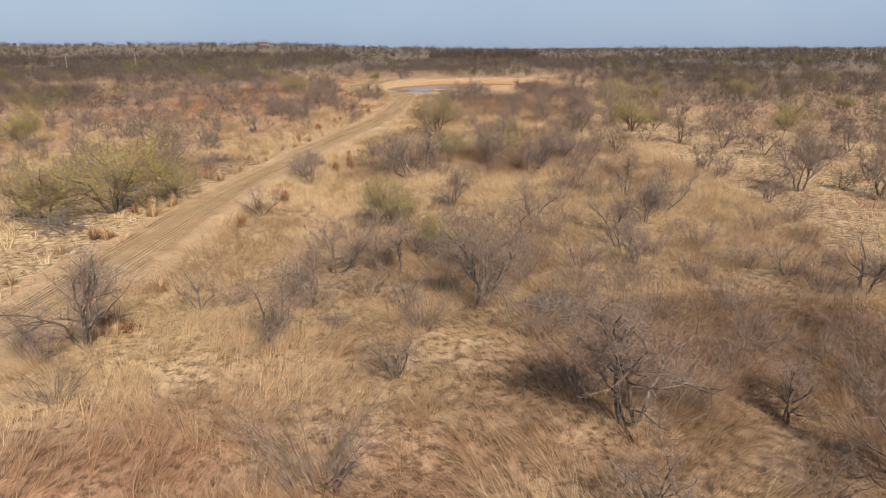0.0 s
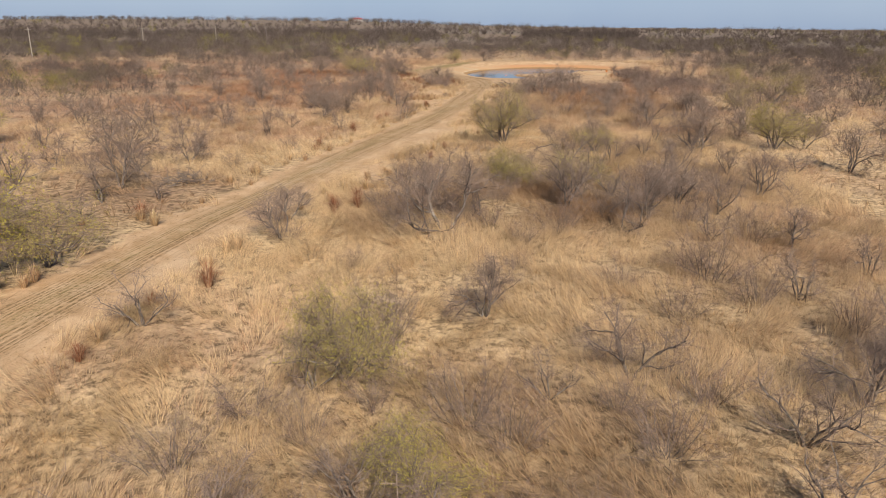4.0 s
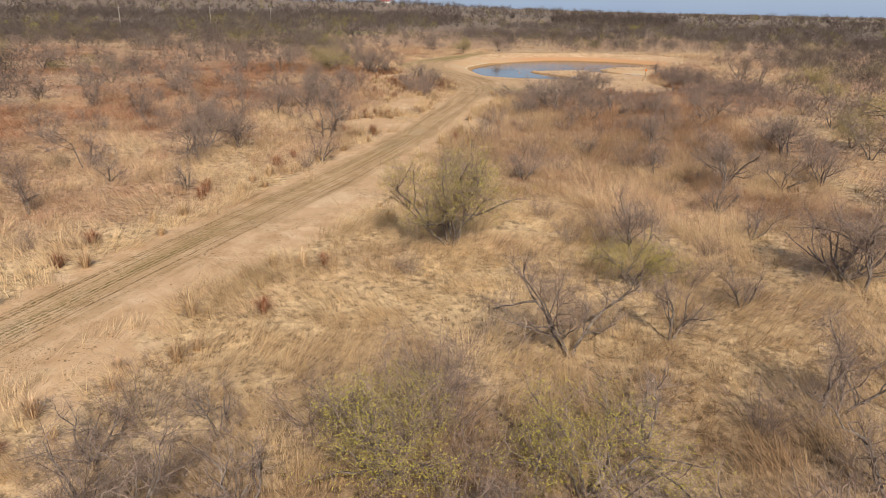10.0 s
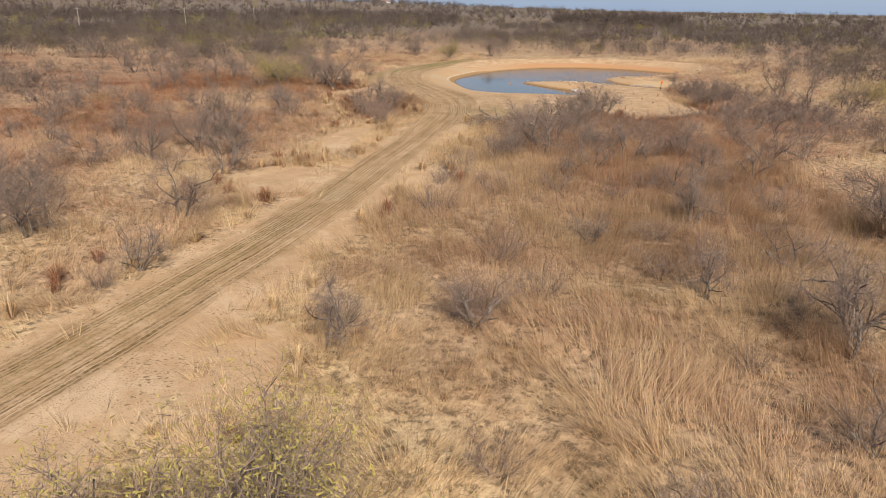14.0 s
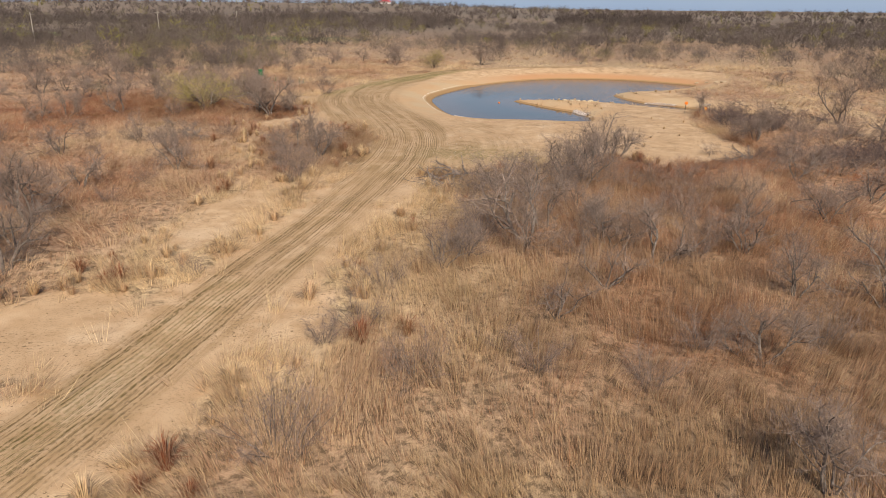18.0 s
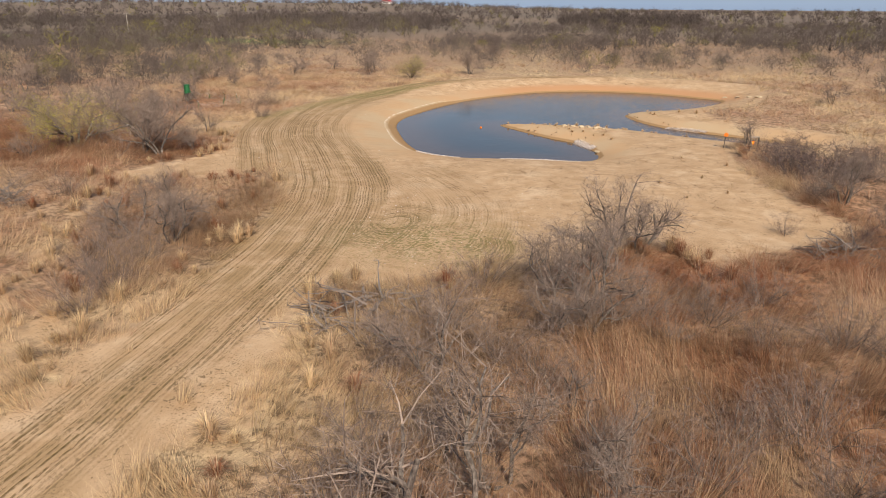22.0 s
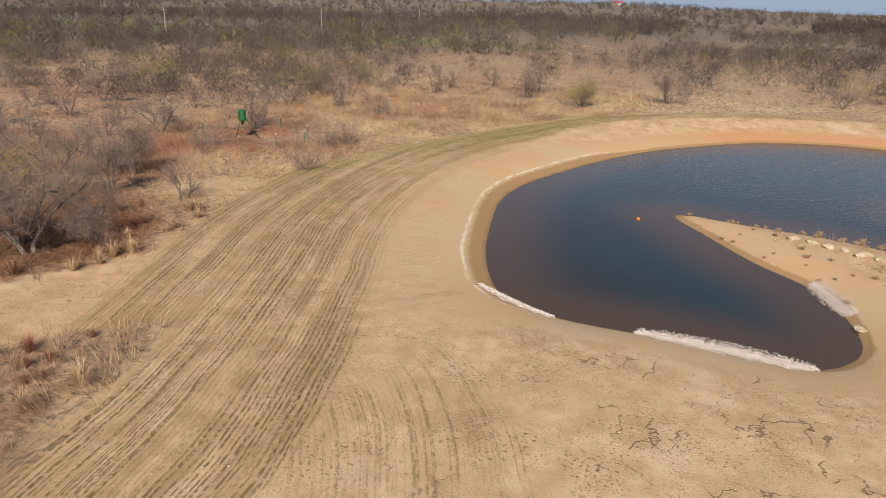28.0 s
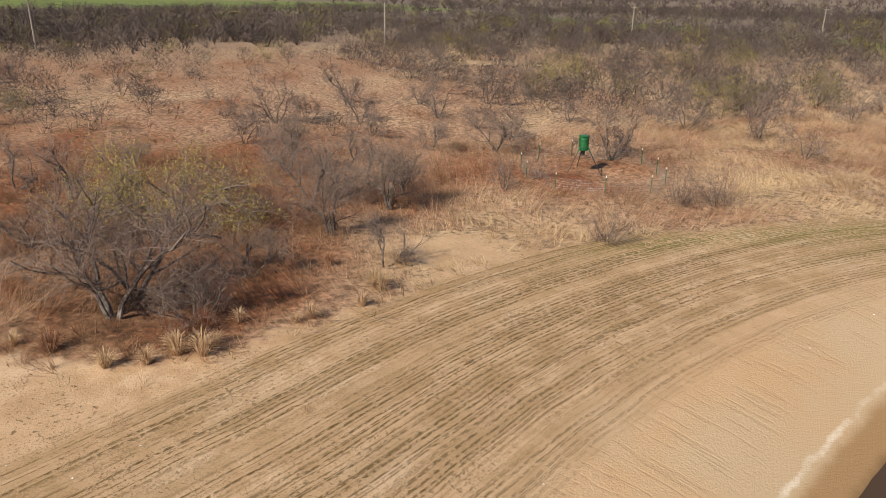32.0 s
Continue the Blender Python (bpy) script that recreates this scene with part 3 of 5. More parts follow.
def overlay(name, keep_vertex, lift, mat, label, category, flat=None):
    """A piece of the sheet's own cells, laid a little above it."""
    q = quads[keep_vertex[quads].all(1)]
    used, inv = np.unique(q.ravel(), return_inverse=True)
    z = gz[used] + lift if flat is None else np.full(len(used), flat)
    a = {k: v[used] for k, v in att.items()}
    a["ripple"] = np.clip((fy[used] - 168 + fx[used] * 0.5) / 14, 0.12, 1)
    ob = new(name, mesh_of(name, np.stack([fx[used], fy[used], z], -1), inv, 4, mat, a, True))
    return tagged(ob, label, category, kind="structure")


overlay("dirt_road", (rd < 2.2) & (fy < 150) & (fy > 0), 0.012, EARTH, "sandy dirt road with dark parallel tyre ruts through dry grass", "dirt road")
overlay("pond_clearing", (dirt > 0.6) & (shore > 0.3) & ((rd >= 1.6) | (fy >= 150)) & (fy > 128), 0.008, EARTH, "bare sandy clearing with curved tyre tracks round the pond", "bare ground")
overlay("pond_water", shore < 1.2, 0, WATER, "still blue-brown pond water reflecting the sky", "pond", flat=WATER_Z)


# ---------- trees ----------
class Sticks:
    """Tubes and single-triangle twigs gathered into arrays."""

    def __init__(self):
        self.co, self.tri = [], []

    def tube(self, pts, r0, r1, sides):
        base, n = len(self.co), len(pts)
        for i, p in enumerate(pts):
            d = (pts[min(i + 1, n - 1)] - pts[max(i - 1, 0)])
            d = d / (np.linalg.norm(d) + 1e-9)
            a = np.cross(d, (0.31, 0.87, 0.38))
            a /= np.linalg.norm(a) + 1e-9
            b = np.cross(d, a)
            r = r0 + (r1 - r0) * i / (n - 1)
            for s in range(sides):
                w = 2 * math.pi * s / sides
                self.co.append(p + r * (math.cos(w) * a + math.sin(w) * b))
        for i in range(n - 1):
            for s in range(sides):
                a, b = base + i * sides + s, base + i * sides + (s + 1) % sides
                self.tri += [a, b, b + sides, a, b + sides, a + sides]

    def spike(self, p, q, w, rng):
        d = q - p
        a = np.cross(d, rng.normal(size=3))
        a *= w / (np.linalg.norm(a) + 1e-9)
        k = len(self.co)
        self.co += [p - a, p + a, q]
        self.tri += [k, k + 1, k + 2]

    def mesh(self, name, mat):
        return mesh_of(name, np.array(self.co), np.array(self.tri), 3, mat)


def unit(v):
    return v / (np.linalg.norm(v) + 1e-9)


def bend_line(p, d, length, n, wander, lift, rng):
    pts = [p]
    for _ in range(n):
        d = unit(d + rng.normal(size=3) * wander + np.array((0, 0, lift)))
        pts.append(pts[-1] + d * length / n)
    return pts, d


def grow_tree(seed, stems, spread, fine, leaves=0, thick=0.022, low=False):
    """A mesquite about 1 high: crooked stems, forking limbs, a haze of twigs."""
    rng = np.random.RandomState(seed)
    twigs, leaf, parts = Sticks(), Sticks(), []
    limbs = twigs
    turn = rng.rand() * 6.28
    n1, n2, n3, n4 = (3, 5, 8, 2) if low else (5, 5, 11, 4)
    for s in range(stems):
        trunk = Sticks()
        w = turn + 6.283 * s / stems + rng.uniform(-0.5, 0.5)
        out = spread * rng.uniform(0.5, 1.1)
        d = unit(np.array((math.cos(w) * out, math.sin(w) * out, 1.0)))
        st, d0 = bend_line(np.array((math.cos(w) * 0.02, math.sin(w) * 0.02, -0.04)), d, rng.uniform(0.5, 0.68), 5, 0.22, 0.06, rng)
        r = thick * rng.uniform(0.7, 1.1)
        trunk.tube(st, r, r * 0.5, 4 if low else 6)
        for i in range(n1):
            at = st[rng.randint(2, 6)]
            dd = unit(d0 * 0.5 + rng.normal(size=3) * 0.55 + np.array((math.cos(w) * out, math.sin(w) * out, 0.25)) * 0.7)
            li, d1 = bend_line(at, dd, rng.uniform(0.28, 0.5), 4, 0.25, 0.10, rng)
            trunk.tube(li, r * 0.52, r * 0.24, 3 if low else 4)
            for j in range(n2):
                at2 = li[rng.randint(1, 5)]
                d2 = unit(d1 * 0.6 + rng.normal(size=3) * 0.6 + np.array((0, 0, 0.25)))
                br, d3 = bend_line(at2, d2, rng.uniform(0.16, 0.32), 2, 0.25, 0.05, rng)
                limbs.tube(br, r * 0.21, r * 0.08, 3)
                for k in range(n3):
                    leg = rng.randint(0, 2)
                    at3 = br[leg] + (br[leg + 1] - br[leg]) * (0.2 + 0.8 * rng.rand())
                    d4 = unit(d3 * 0.5 + rng.normal(size=3) * 0.7 + np.array((0, 0, 0.2)))
                    e = at3 + d4 * rng.uniform(0.12, 0.27)
                    twigs.spike(at3, e, fine, rng)
                    for q in range(n4):
                        f0 = at3 + (e - at3) * rng.uniform(0.2, 0.95)
                        d5 = unit(d4 * 0.5 + rng.normal(size=3) * 0.7)
                        twigs.spike(f0, f0 + d5 * rng.uniform(0.05, 0.14), fine * 0.75, rng)
                    if leaves and rng.rand() < 0.9:
                        for q in range(leaves):
                            f0 = at3 + (e - at3) * rng.uniform(0.3, 1.1) + rng.normal(size=3) * 0.03
                            leaf.spike(f0, f0 + rng.normal(size=3) * 0.011, 0.0042, rng)
        parts.append(("stem", trunk.mesh("stem", BARK)))
    parts.append(("crown", twigs.mesh("crown", TWIG)))
    if leaves:
        parts.append(("foliage", leaf.mesh("foliage", LEAF)))
    return parts


def grow_shrub(seed, stems, spread, fine, mat=SHRUB_TWIG, single=False):
    rng = np.random.RandomState(seed)
    limbs, twigs, parts = Sticks(), Sticks(), []
    for s in range(stems):
        w, out = rng.rand() * 6.283, spread * math.sqrt(rng.rand())
        p = np.array((math.cos(w), math.sin(w), 0)) * rng.rand() * 0.25 + np.array((0, 0, -0.04))
        d = unit(np.array((math.cos(w) * out, math.sin(w) * out, 1.0)))
        st, d1 = bend_line(p, d, rng.uniform(0.6, 1.0), 4, 0.16, 0.02, rng)
        if single:
            limbs = Sticks()
        limbs.tube(st, 0.006, 0.002, 3)
        if single:
            parts.append(("stem", limbs.mesh("stem", BARK)))
        for k in range(20):
            a = st[rng.randint(1, 5)]
            d2 = unit(d1 * 0.6 + rng.normal(size=3) * 0.6)
            e = a + d2 * rng.uniform(0.14, 0.34)
            twigs.spike(a, e, fine, rng)
            for q in range(4):
                f0 = a + (e - a) * rng.uniform(0.2, 0.95)
                twigs.spike(f0, f0 + unit(d2 * 0.5 + rng.normal(size=3) * 0.7) * rng.uniform(0.07, 0.17), fine * 0.75, rng)
    if not single:
        parts.append(("stem", limbs.mesh("stem", BARK)))
    return parts + [("crown", twigs.mesh("crown", mat))]


def grow_pile(seed):
    rng = np.random.RandomState(seed)
    twigs, branches = Sticks(), []
    for s in range(70):
        w, r = rng.rand() * 6.283, 1.1 * math.sqrt(rng.rand())
        p = np.array((math.cos(w) * r * 1.3, math.sin(w) * r * 0.8, 0.75 * rng.rand() * (1.2 - r)))
        v = rng.rand() * 6.283
        st, d = bend_line(p, unit(np.array((math.cos(v), math.sin(v), rng.uniform(-0.1, 0.45)))), rng.uniform(0.5, 1.3), 4, 0.2, 0, rng)
        st = [np.maximum(q, (-9, -9, 0.02)) for q in st]
        limb = Sticks()
        limb.tube(st, rng.uniform(0.012, 0.035), 0.008, 4)
        branches.append(("branch", limb.mesh("branch", DEAD)))
        for k in range(14):
            a = st[rng.randint(1, 5)]
            twigs.spike(a, a + unit(d * 0.5 + rng.normal(size=3) * 0.7) * rng.uniform(0.15, 0.4), 0.005, rng)
    return branches + [("brushwood", twigs.mesh("brushwood", DEAD))]


BARE = [grow_tree(10 + i, s, w, 0.0017) for i, (s, w) in enumerate(((2, 0.6), (3, 0.75), (4, 0.85), (3, 0.55), (2, 0.9), (4, 0.7), (3, 1.0)))]
FARTREE = [grow_tree(40 + i, s, w, 0.0048, thick=0.018, low=True) for i, (s, w) in enumerate(((3, 0.7), (4, 0.85), (3, 0.9)))]
LOWTREE = [grow_tree(50 + i, s, w, 0.0024, thick=0.022, low=True) for i, (s, w) in enumerate(((4, 0.8), (5, 0.95), (4, 0.65)))]
LEAFY = [grow_tree(60 + i, s, w, 0.0017, leaves=9) for i, (s, w) in enumerate(((4, 0.8), (5, 0.92)))]
SHRUB = [grow_shrub(80 + i, n, w, 0.0022) for i, (n, w) in enumerate(((22, 0.9), (26, 1.15), (18, 0.75)))]
THICKET = [grow_shrub(88 + i, 24, w, 0.0038, DARK_TWIG, True) for i, w in enumerate((1.1, 1.35))]
PILE = [grow_pile(95 + i) for i in range(2)]
KINDS = {
    "bare": ("mesquite_tree", BARE, "leafless grey-brown mesquite tree with crooked stems in dry grass", "tree", "bare mesquite trees"),
    "far": ("mesquite_tree", FARTREE, "leafless grey mesquite tree out on the rangeland", "tree", "bare mesquite trees"),
    "leafy": ("leafy_mesquite_tree", LEAFY, "mesquite tree with thin yellow-green foliage in dry grass", "tree", "leafy mesquite trees"),
    "shrub": ("thorn_shrub", SHRUB, "low purplish-grey leafless thorn shrub among dry grass", "shrub", "thorn shrubs"),
    "thicket": ("thorn_thicket", THICKET, "dense dark purple-brown leafless thorn thicket in rust grass", "shrub", "thorn thickets"),
    "pile": ("brush_pile", PILE, "heap of dead grey branches lying in the grass", "brush pile", "brush piles"),
}
place = random.Random(7)


def plant(kind, spots):
    name, meshes, label, category, group = KINDS[kind]
    for x, y, h in spots:
        pool = LOWTREE if kind == "bare" and h < 2.0 else FARTREE if kind == "bare" and abs(x - 1) > 24 and not (x > -48 and 140 < y < 172) else meshes
        parts = pool[place.randrange(len(pool))]
        ob = new(name)
        z = float(height(np.array([x]), np.array([y]))[0])
        wide = place.uniform(0.95, 1.2)
        ob.matrix_basis = pose(x, y, z, 0, 0, place.uniform(0, 360)) @ Matrix.Diagonal((h * wide, h * wide, h, 1))
        for pname, me in parts:
            c = new(pname, me)
            c.parent = ob
        tagged(ob, label, category, group)


plant("bare", [(4.5, 15.3, 3.2), (8.6, 15.7, 2.2), (-11.3, 20.3, 3.0), (-1.4, 23.4, 1.6), (-8.9, 23.8, 1.5), (15.9, 24.8, 2.7), (1.4, 26.8, 2.6), (-4.3, 27.3, 2.6), (8.1, 28.0, 2.2), (-1.1, 30.3, 1.7), (-3.5, 34.9, 1.9), (2.6, 35.1, 1.3), (4.9, 36.7, 2.2), (-10.2, 38.1, 1.8), (12.5, 38.5, 2.3), (0.6, 40.6, 2.1), (27.1, 42.5, 2.8), (11.7, 43.8, 1.8), (23.1, 44.3, 3.6), (26.3, 45.2, 1.6), (19.0, 47.6, 2.2), (-9.2, 48.4, 2.6), (-19.4, 48.6, 1.7), (-2.0, 50.4, 4.2)])
plant("bare", [(-10.0, 51.3, 2.1), (-20.9, 52.8, 2.3), (12.4, 53.5, 1.1), (5.6, 53.7, 1.1), (-18.4, 54.1, 1.3), (7.7, 54.2, 1.4), (11.5, 55.6, 2.0), (3.9, 56.0, 3.2), (-22.2, 56.9, 3.8), (9.8, 57.0, 2.4), (10.0, 58.5, 2.5), (6.5, 59.2, 1.8), (-5.8, 59.9, 1.5), (15.1, 60.4, 2.7), (-26.4, 63.8, 3.7), (4.4, 66.8, 3.1), (29.2, 67.7, 2.6), (23.1, 68.2, 2.9), (7.3, 68.3, 2.1), (-28.6, 71.9, 1.7), (14.5, 73.6, 3.3), (6.8, 75.9, 2.5), (22.9, 76.5, 2.7), (-39.0, 78.4, 2.8)])
plant("bare", [(-15.7, 81.7, 1.7), (-20.5, 82.2, 1.5), (-43.0, 83.6, 2.6), (-2.1, 86.2, 2.1), (-33.8, 87.6, 2.9), (12.5, 87.6, 2.9), (1.7, 87.6, 1.8), (16.1, 89.5, 1.8), (-11.1, 90.0, 1.9), (-19.8, 91.5, 2.7), (-17.7, 92.3, 2.4), (-19.0, 95.1, 1.8), (-35.2, 95.4, 2.0), (-13.0, 96.3, 3.2), (-21.9, 96.5, 3.3), (5.4, 97.3, 1.6), (18.9, 99.7, 3.0), (27.7, 103.0, 4.1), (-23.7, 104.7, 2.6), (19.9, 106.6, 2.5), (-19.6, 110.2, 3.2), (15.2, 111.8, 1.8), (-35.3, 112.0, 1.5), (12.5, 112.2, 2.1)])
plant("bare", [(-0.3, 112.7, 1.6), (0.4, 113.7, 2.0), (-20.2, 114.4, 3.6), (7.9, 114.8, 2.6), (6.3, 116.6, 2.4), (2.7, 116.6, 4.2), (12.2, 119.9, 1.7), (16.7, 122.2, 2.2), (1.1, 122.8, 3.0), (-49.9, 125.9, 2.6), (4.2, 126.6, 2.3), (5.3, 126.8, 2.6), (3.9, 130.1, 2.7), (-12.6, 132.5, 3.0), (-27.7, 134.7, 2.3), (6.6, 135.9, 3.7), (-94.4, 137.9, 2.3), (-69.4, 139.0, 5.1), (-115.7, 140.4, 2.8), (-41.4, 144.7, 2.6), (18.6, 145.3, 2.7), (-133.9, 146.0, 3.4), (-31.5, 146.4, 1.8), (-37.6, 147.4, 3.2)])
plant("bare", [(28.8, 148.4, 4.5), (-74.8, 149.2, 2.5), (-23.6, 149.5, 4.2), (-25.1, 150.0, 4.0), (-44.6, 150.1, 2.0), (-22.5, 151.8, 2.2), (-25.7, 153.9, 2.0), (-36.8, 154.3, 1.8), (-32.3, 154.6, 2.4), (-59.4, 156.8, 2.5), (28.6, 157.8, 4.4), (-25.1, 158.6, 2.1), (-56.5, 160.3, 3.6), (17.0, 160.3, 2.4), (-31.9, 161.1, 3.0), (-55.1, 162.4, 2.7), (-33.8, 162.5, 3.1), (-55.6, 166.6, 3.1), (-63.3, 167.7, 4.0), (-43.3, 167.8, 2.4), (-33.3, 167.9, 1.9), (-42.0, 171.7, 2.9), (-55.9, 173.4, 3.8), (-45.2, 174.5, 2.9)])
plant("bare", [(-37.5, 177.5, 3.2), (-103.8, 179.3, 2.9), (-60.3, 180.1, 3.6), (-65.4, 186.9, 3.8), (-43.4, 188.5, 3.1), (-33.2, 189.2, 2.5), (31.6, 189.9, 2.6), (-38.8, 190.9, 2.6), (-65.8, 191.2, 3.0), (-101.3, 192.5, 2.6), (-103.9, 204.3, 2.7), (-42.3, 205.0, 2.5), (-38.2, 209.0, 3.5), (-27.0, 211.4, 3.7), (-39.0, 214.0, 3.1), (-88.0, 216.0, 3.6), (-28.1, 216.9, 3.9), (-12.4, 217.1, 3.3), (-83.3, 217.7, 2.8), (-35.7, 220.1, 2.8), (5.2, 225.4, 2.6)])
plant("leafy", [(-0.1, 30.7, 1.7), (-19.0, 39.5, 5.1), (4.7, 60.8, 2.5), (-40.6, 67.9, 3.7), (6.6, 72.4, 2.1), (-0.5, 75.7, 4.2), (20.5, 75.9, 3.5), (25.0, 104.8, 2.4), (32.8, 115.6, 4.5), (35.4, 150.7, 3.6), (-31.2, 151.1, 4.3), (-19.6, 208.3, 3.1)])
plant("shrub", [(-2.7, 12.9, 2.3), (9.5, 19.5, 1.6), (3.2, 20.8, 1.9), (10.3, 23.3, 1.6), (-7.6, 24.1, 1.0), (-5.4, 30.9, 1.6), (5.2, 32.9, 1.7), (6.6, 35.4, 1.3), (-2.5, 39.6, 1.8), (-5.0, 44.6, 1.0), (1.5, 45.8, 0.9), (9.1, 45.9, 2.4), (1.8, 49.3, 1.2), (-3.5, 54.2, 2.3), (-6.0, 54.2, 1.5), (-2.5, 54.7, 2.1), (8.5, 58.0, 2.3), (1.5, 59.5, 1.6), (23.3, 60.8, 1.6), (0.3, 61.9, 2.5), (0.9, 64.5, 1.8), (3.8, 70.4, 1.4), (-16.8, 71.1, 1.2), (-20.3, 71.2, 1.2)])
plant("shrub", [(5.9, 77.1, 1.7), (4.3, 77.2, 1.3), (-11.5, 88.2, 1.1), (8.2, 98.0, 1.3), (-1.9, 100.1, 1.9), (3.8, 104.9, 1.4), (-2.7, 105.6, 1.1), (2.7, 106.2, 0.8), (-1.9, 106.8, 1.4), (8.6, 107.4, 1.5), (-2.0, 109.9, 1.7), (-9.5, 110.0, 0.9), (10.4, 119.9, 1.7), (2.6, 124.8, 1.6), (-11.4, 125.0, 1.9), (0.6, 126.6, 1.8), (-11.7, 127.0, 1.7), (7.0, 128.3, 1.8), (-13.5, 128.6, 1.9), (21.1, 134.3, 2.1), (18.6, 135.8, 1.5), (14.2, 139.4, 1.1), (17.9, 152.9, 2.7)])
plant("shrub", [(-45.9, 159.6, 1.5), (-24.7, 168.2, 1.5), (-34.9, 170.7, 1.4), (-28.1, 174.8, 2.1), (-27.5, 176.7, 2.0)])
plant("pile", [(-20.1, 35.2, 1.2), (-18.7, 58.3, 0.9), (-2.1, 126.5, 1.3), (-24.5, 136.5, 1.0), (15.8, 136.5, 1.1)])

plant("bare", [(1.4, 23.4, 3.3), (7.8, 54.2, 2.6), (3.9, 58.3, 2.4), (10.3, 107.3, 2.1), (-34.4, 157.9, 3.7), (-13.8, 134.9, 2.9), (-14.9, 133.2, 2.6), (7.3, 135.3, 3.0), (-16.4, 108.6, 3.2), (-18.6, 111.6, 2.9), (-15.4, 105.0, 2.6), (-29.2, 157.6, 3.0), (-36.4, 161.5, 2.8), (-40.5, 158.0, 3.1), (7.3, 79.7, 1.5), (5.9, 119.2, 2.2), (14.1, 74.6, 3.4), (12.9, 88.9, 3.0)])
plant("leafy", [(-2.8, 35.4, 2.5), (0.6, 60.4, 2.2), (-21.8, 37.0, 4.0), (-16.9, 43.0, 3.2)])
plant("shrub", [(3.2, 51.1, 1.9), (1.3, 88.6, 1.7), (1.3, 62.4, 2.1), (9.0, 58.7, 2.3), (-14.4, 131.0, 1.7), (-12.4, 130.2, 1.6), (4.9, 24.0, 1.5), (7.4, 22.1, 1.6), (-0.7, 21.6, 1.4), (12.5, 108.8, 1.5), (6.9, 105.2, 1.4), (14.6, 104.5, 1.7)])
plant("thicket", [(17.6, 151.4, 2.2), (19.2, 150.3, 2.4), (20.9, 151.6, 2.5), (19.9, 153.6, 2.6), (22.4, 153.4, 2.3), (17.9, 154.9, 2.1), (23.6, 150.8, 2.2), (18.8, 157.2, 1.9), (18.9, 138.0, 1.6), (20.6, 137.2, 1.8), (22.3, 136.4, 1.9), (24.1, 136.8, 1.8), (21.4, 139.3, 1.7), (23.4, 138.9, 1.9), (25.8, 137.6, 2.0), (27.2, 138.4, 1.9), (25.2, 140.2, 1.8), (17.1, 138.8, 1.3)])
plant("pile", [(3.8, 22.6, 0.9)])
plant("shrub", [(8.4, 18.3, 1.7), (11.6, 17.0, 1.8), (13.3, 20.6, 1.9), (6.4, 16.5, 1.5), (9.9, 26.1, 1.4), (13.9, 26.8, 1.7), (11.9, 31.2, 1.4), (15.5, 33.4, 1.8), (7.0, 41.2, 1.5), (10.1, 43.3, 1.7), (12.3, 40.6, 1.6), (8.4, 46.8, 1.4), (5.4, 43.9, 1.3), (-10.4, 16.8, 1.5), (-12.1, 19.2, 1.6)])


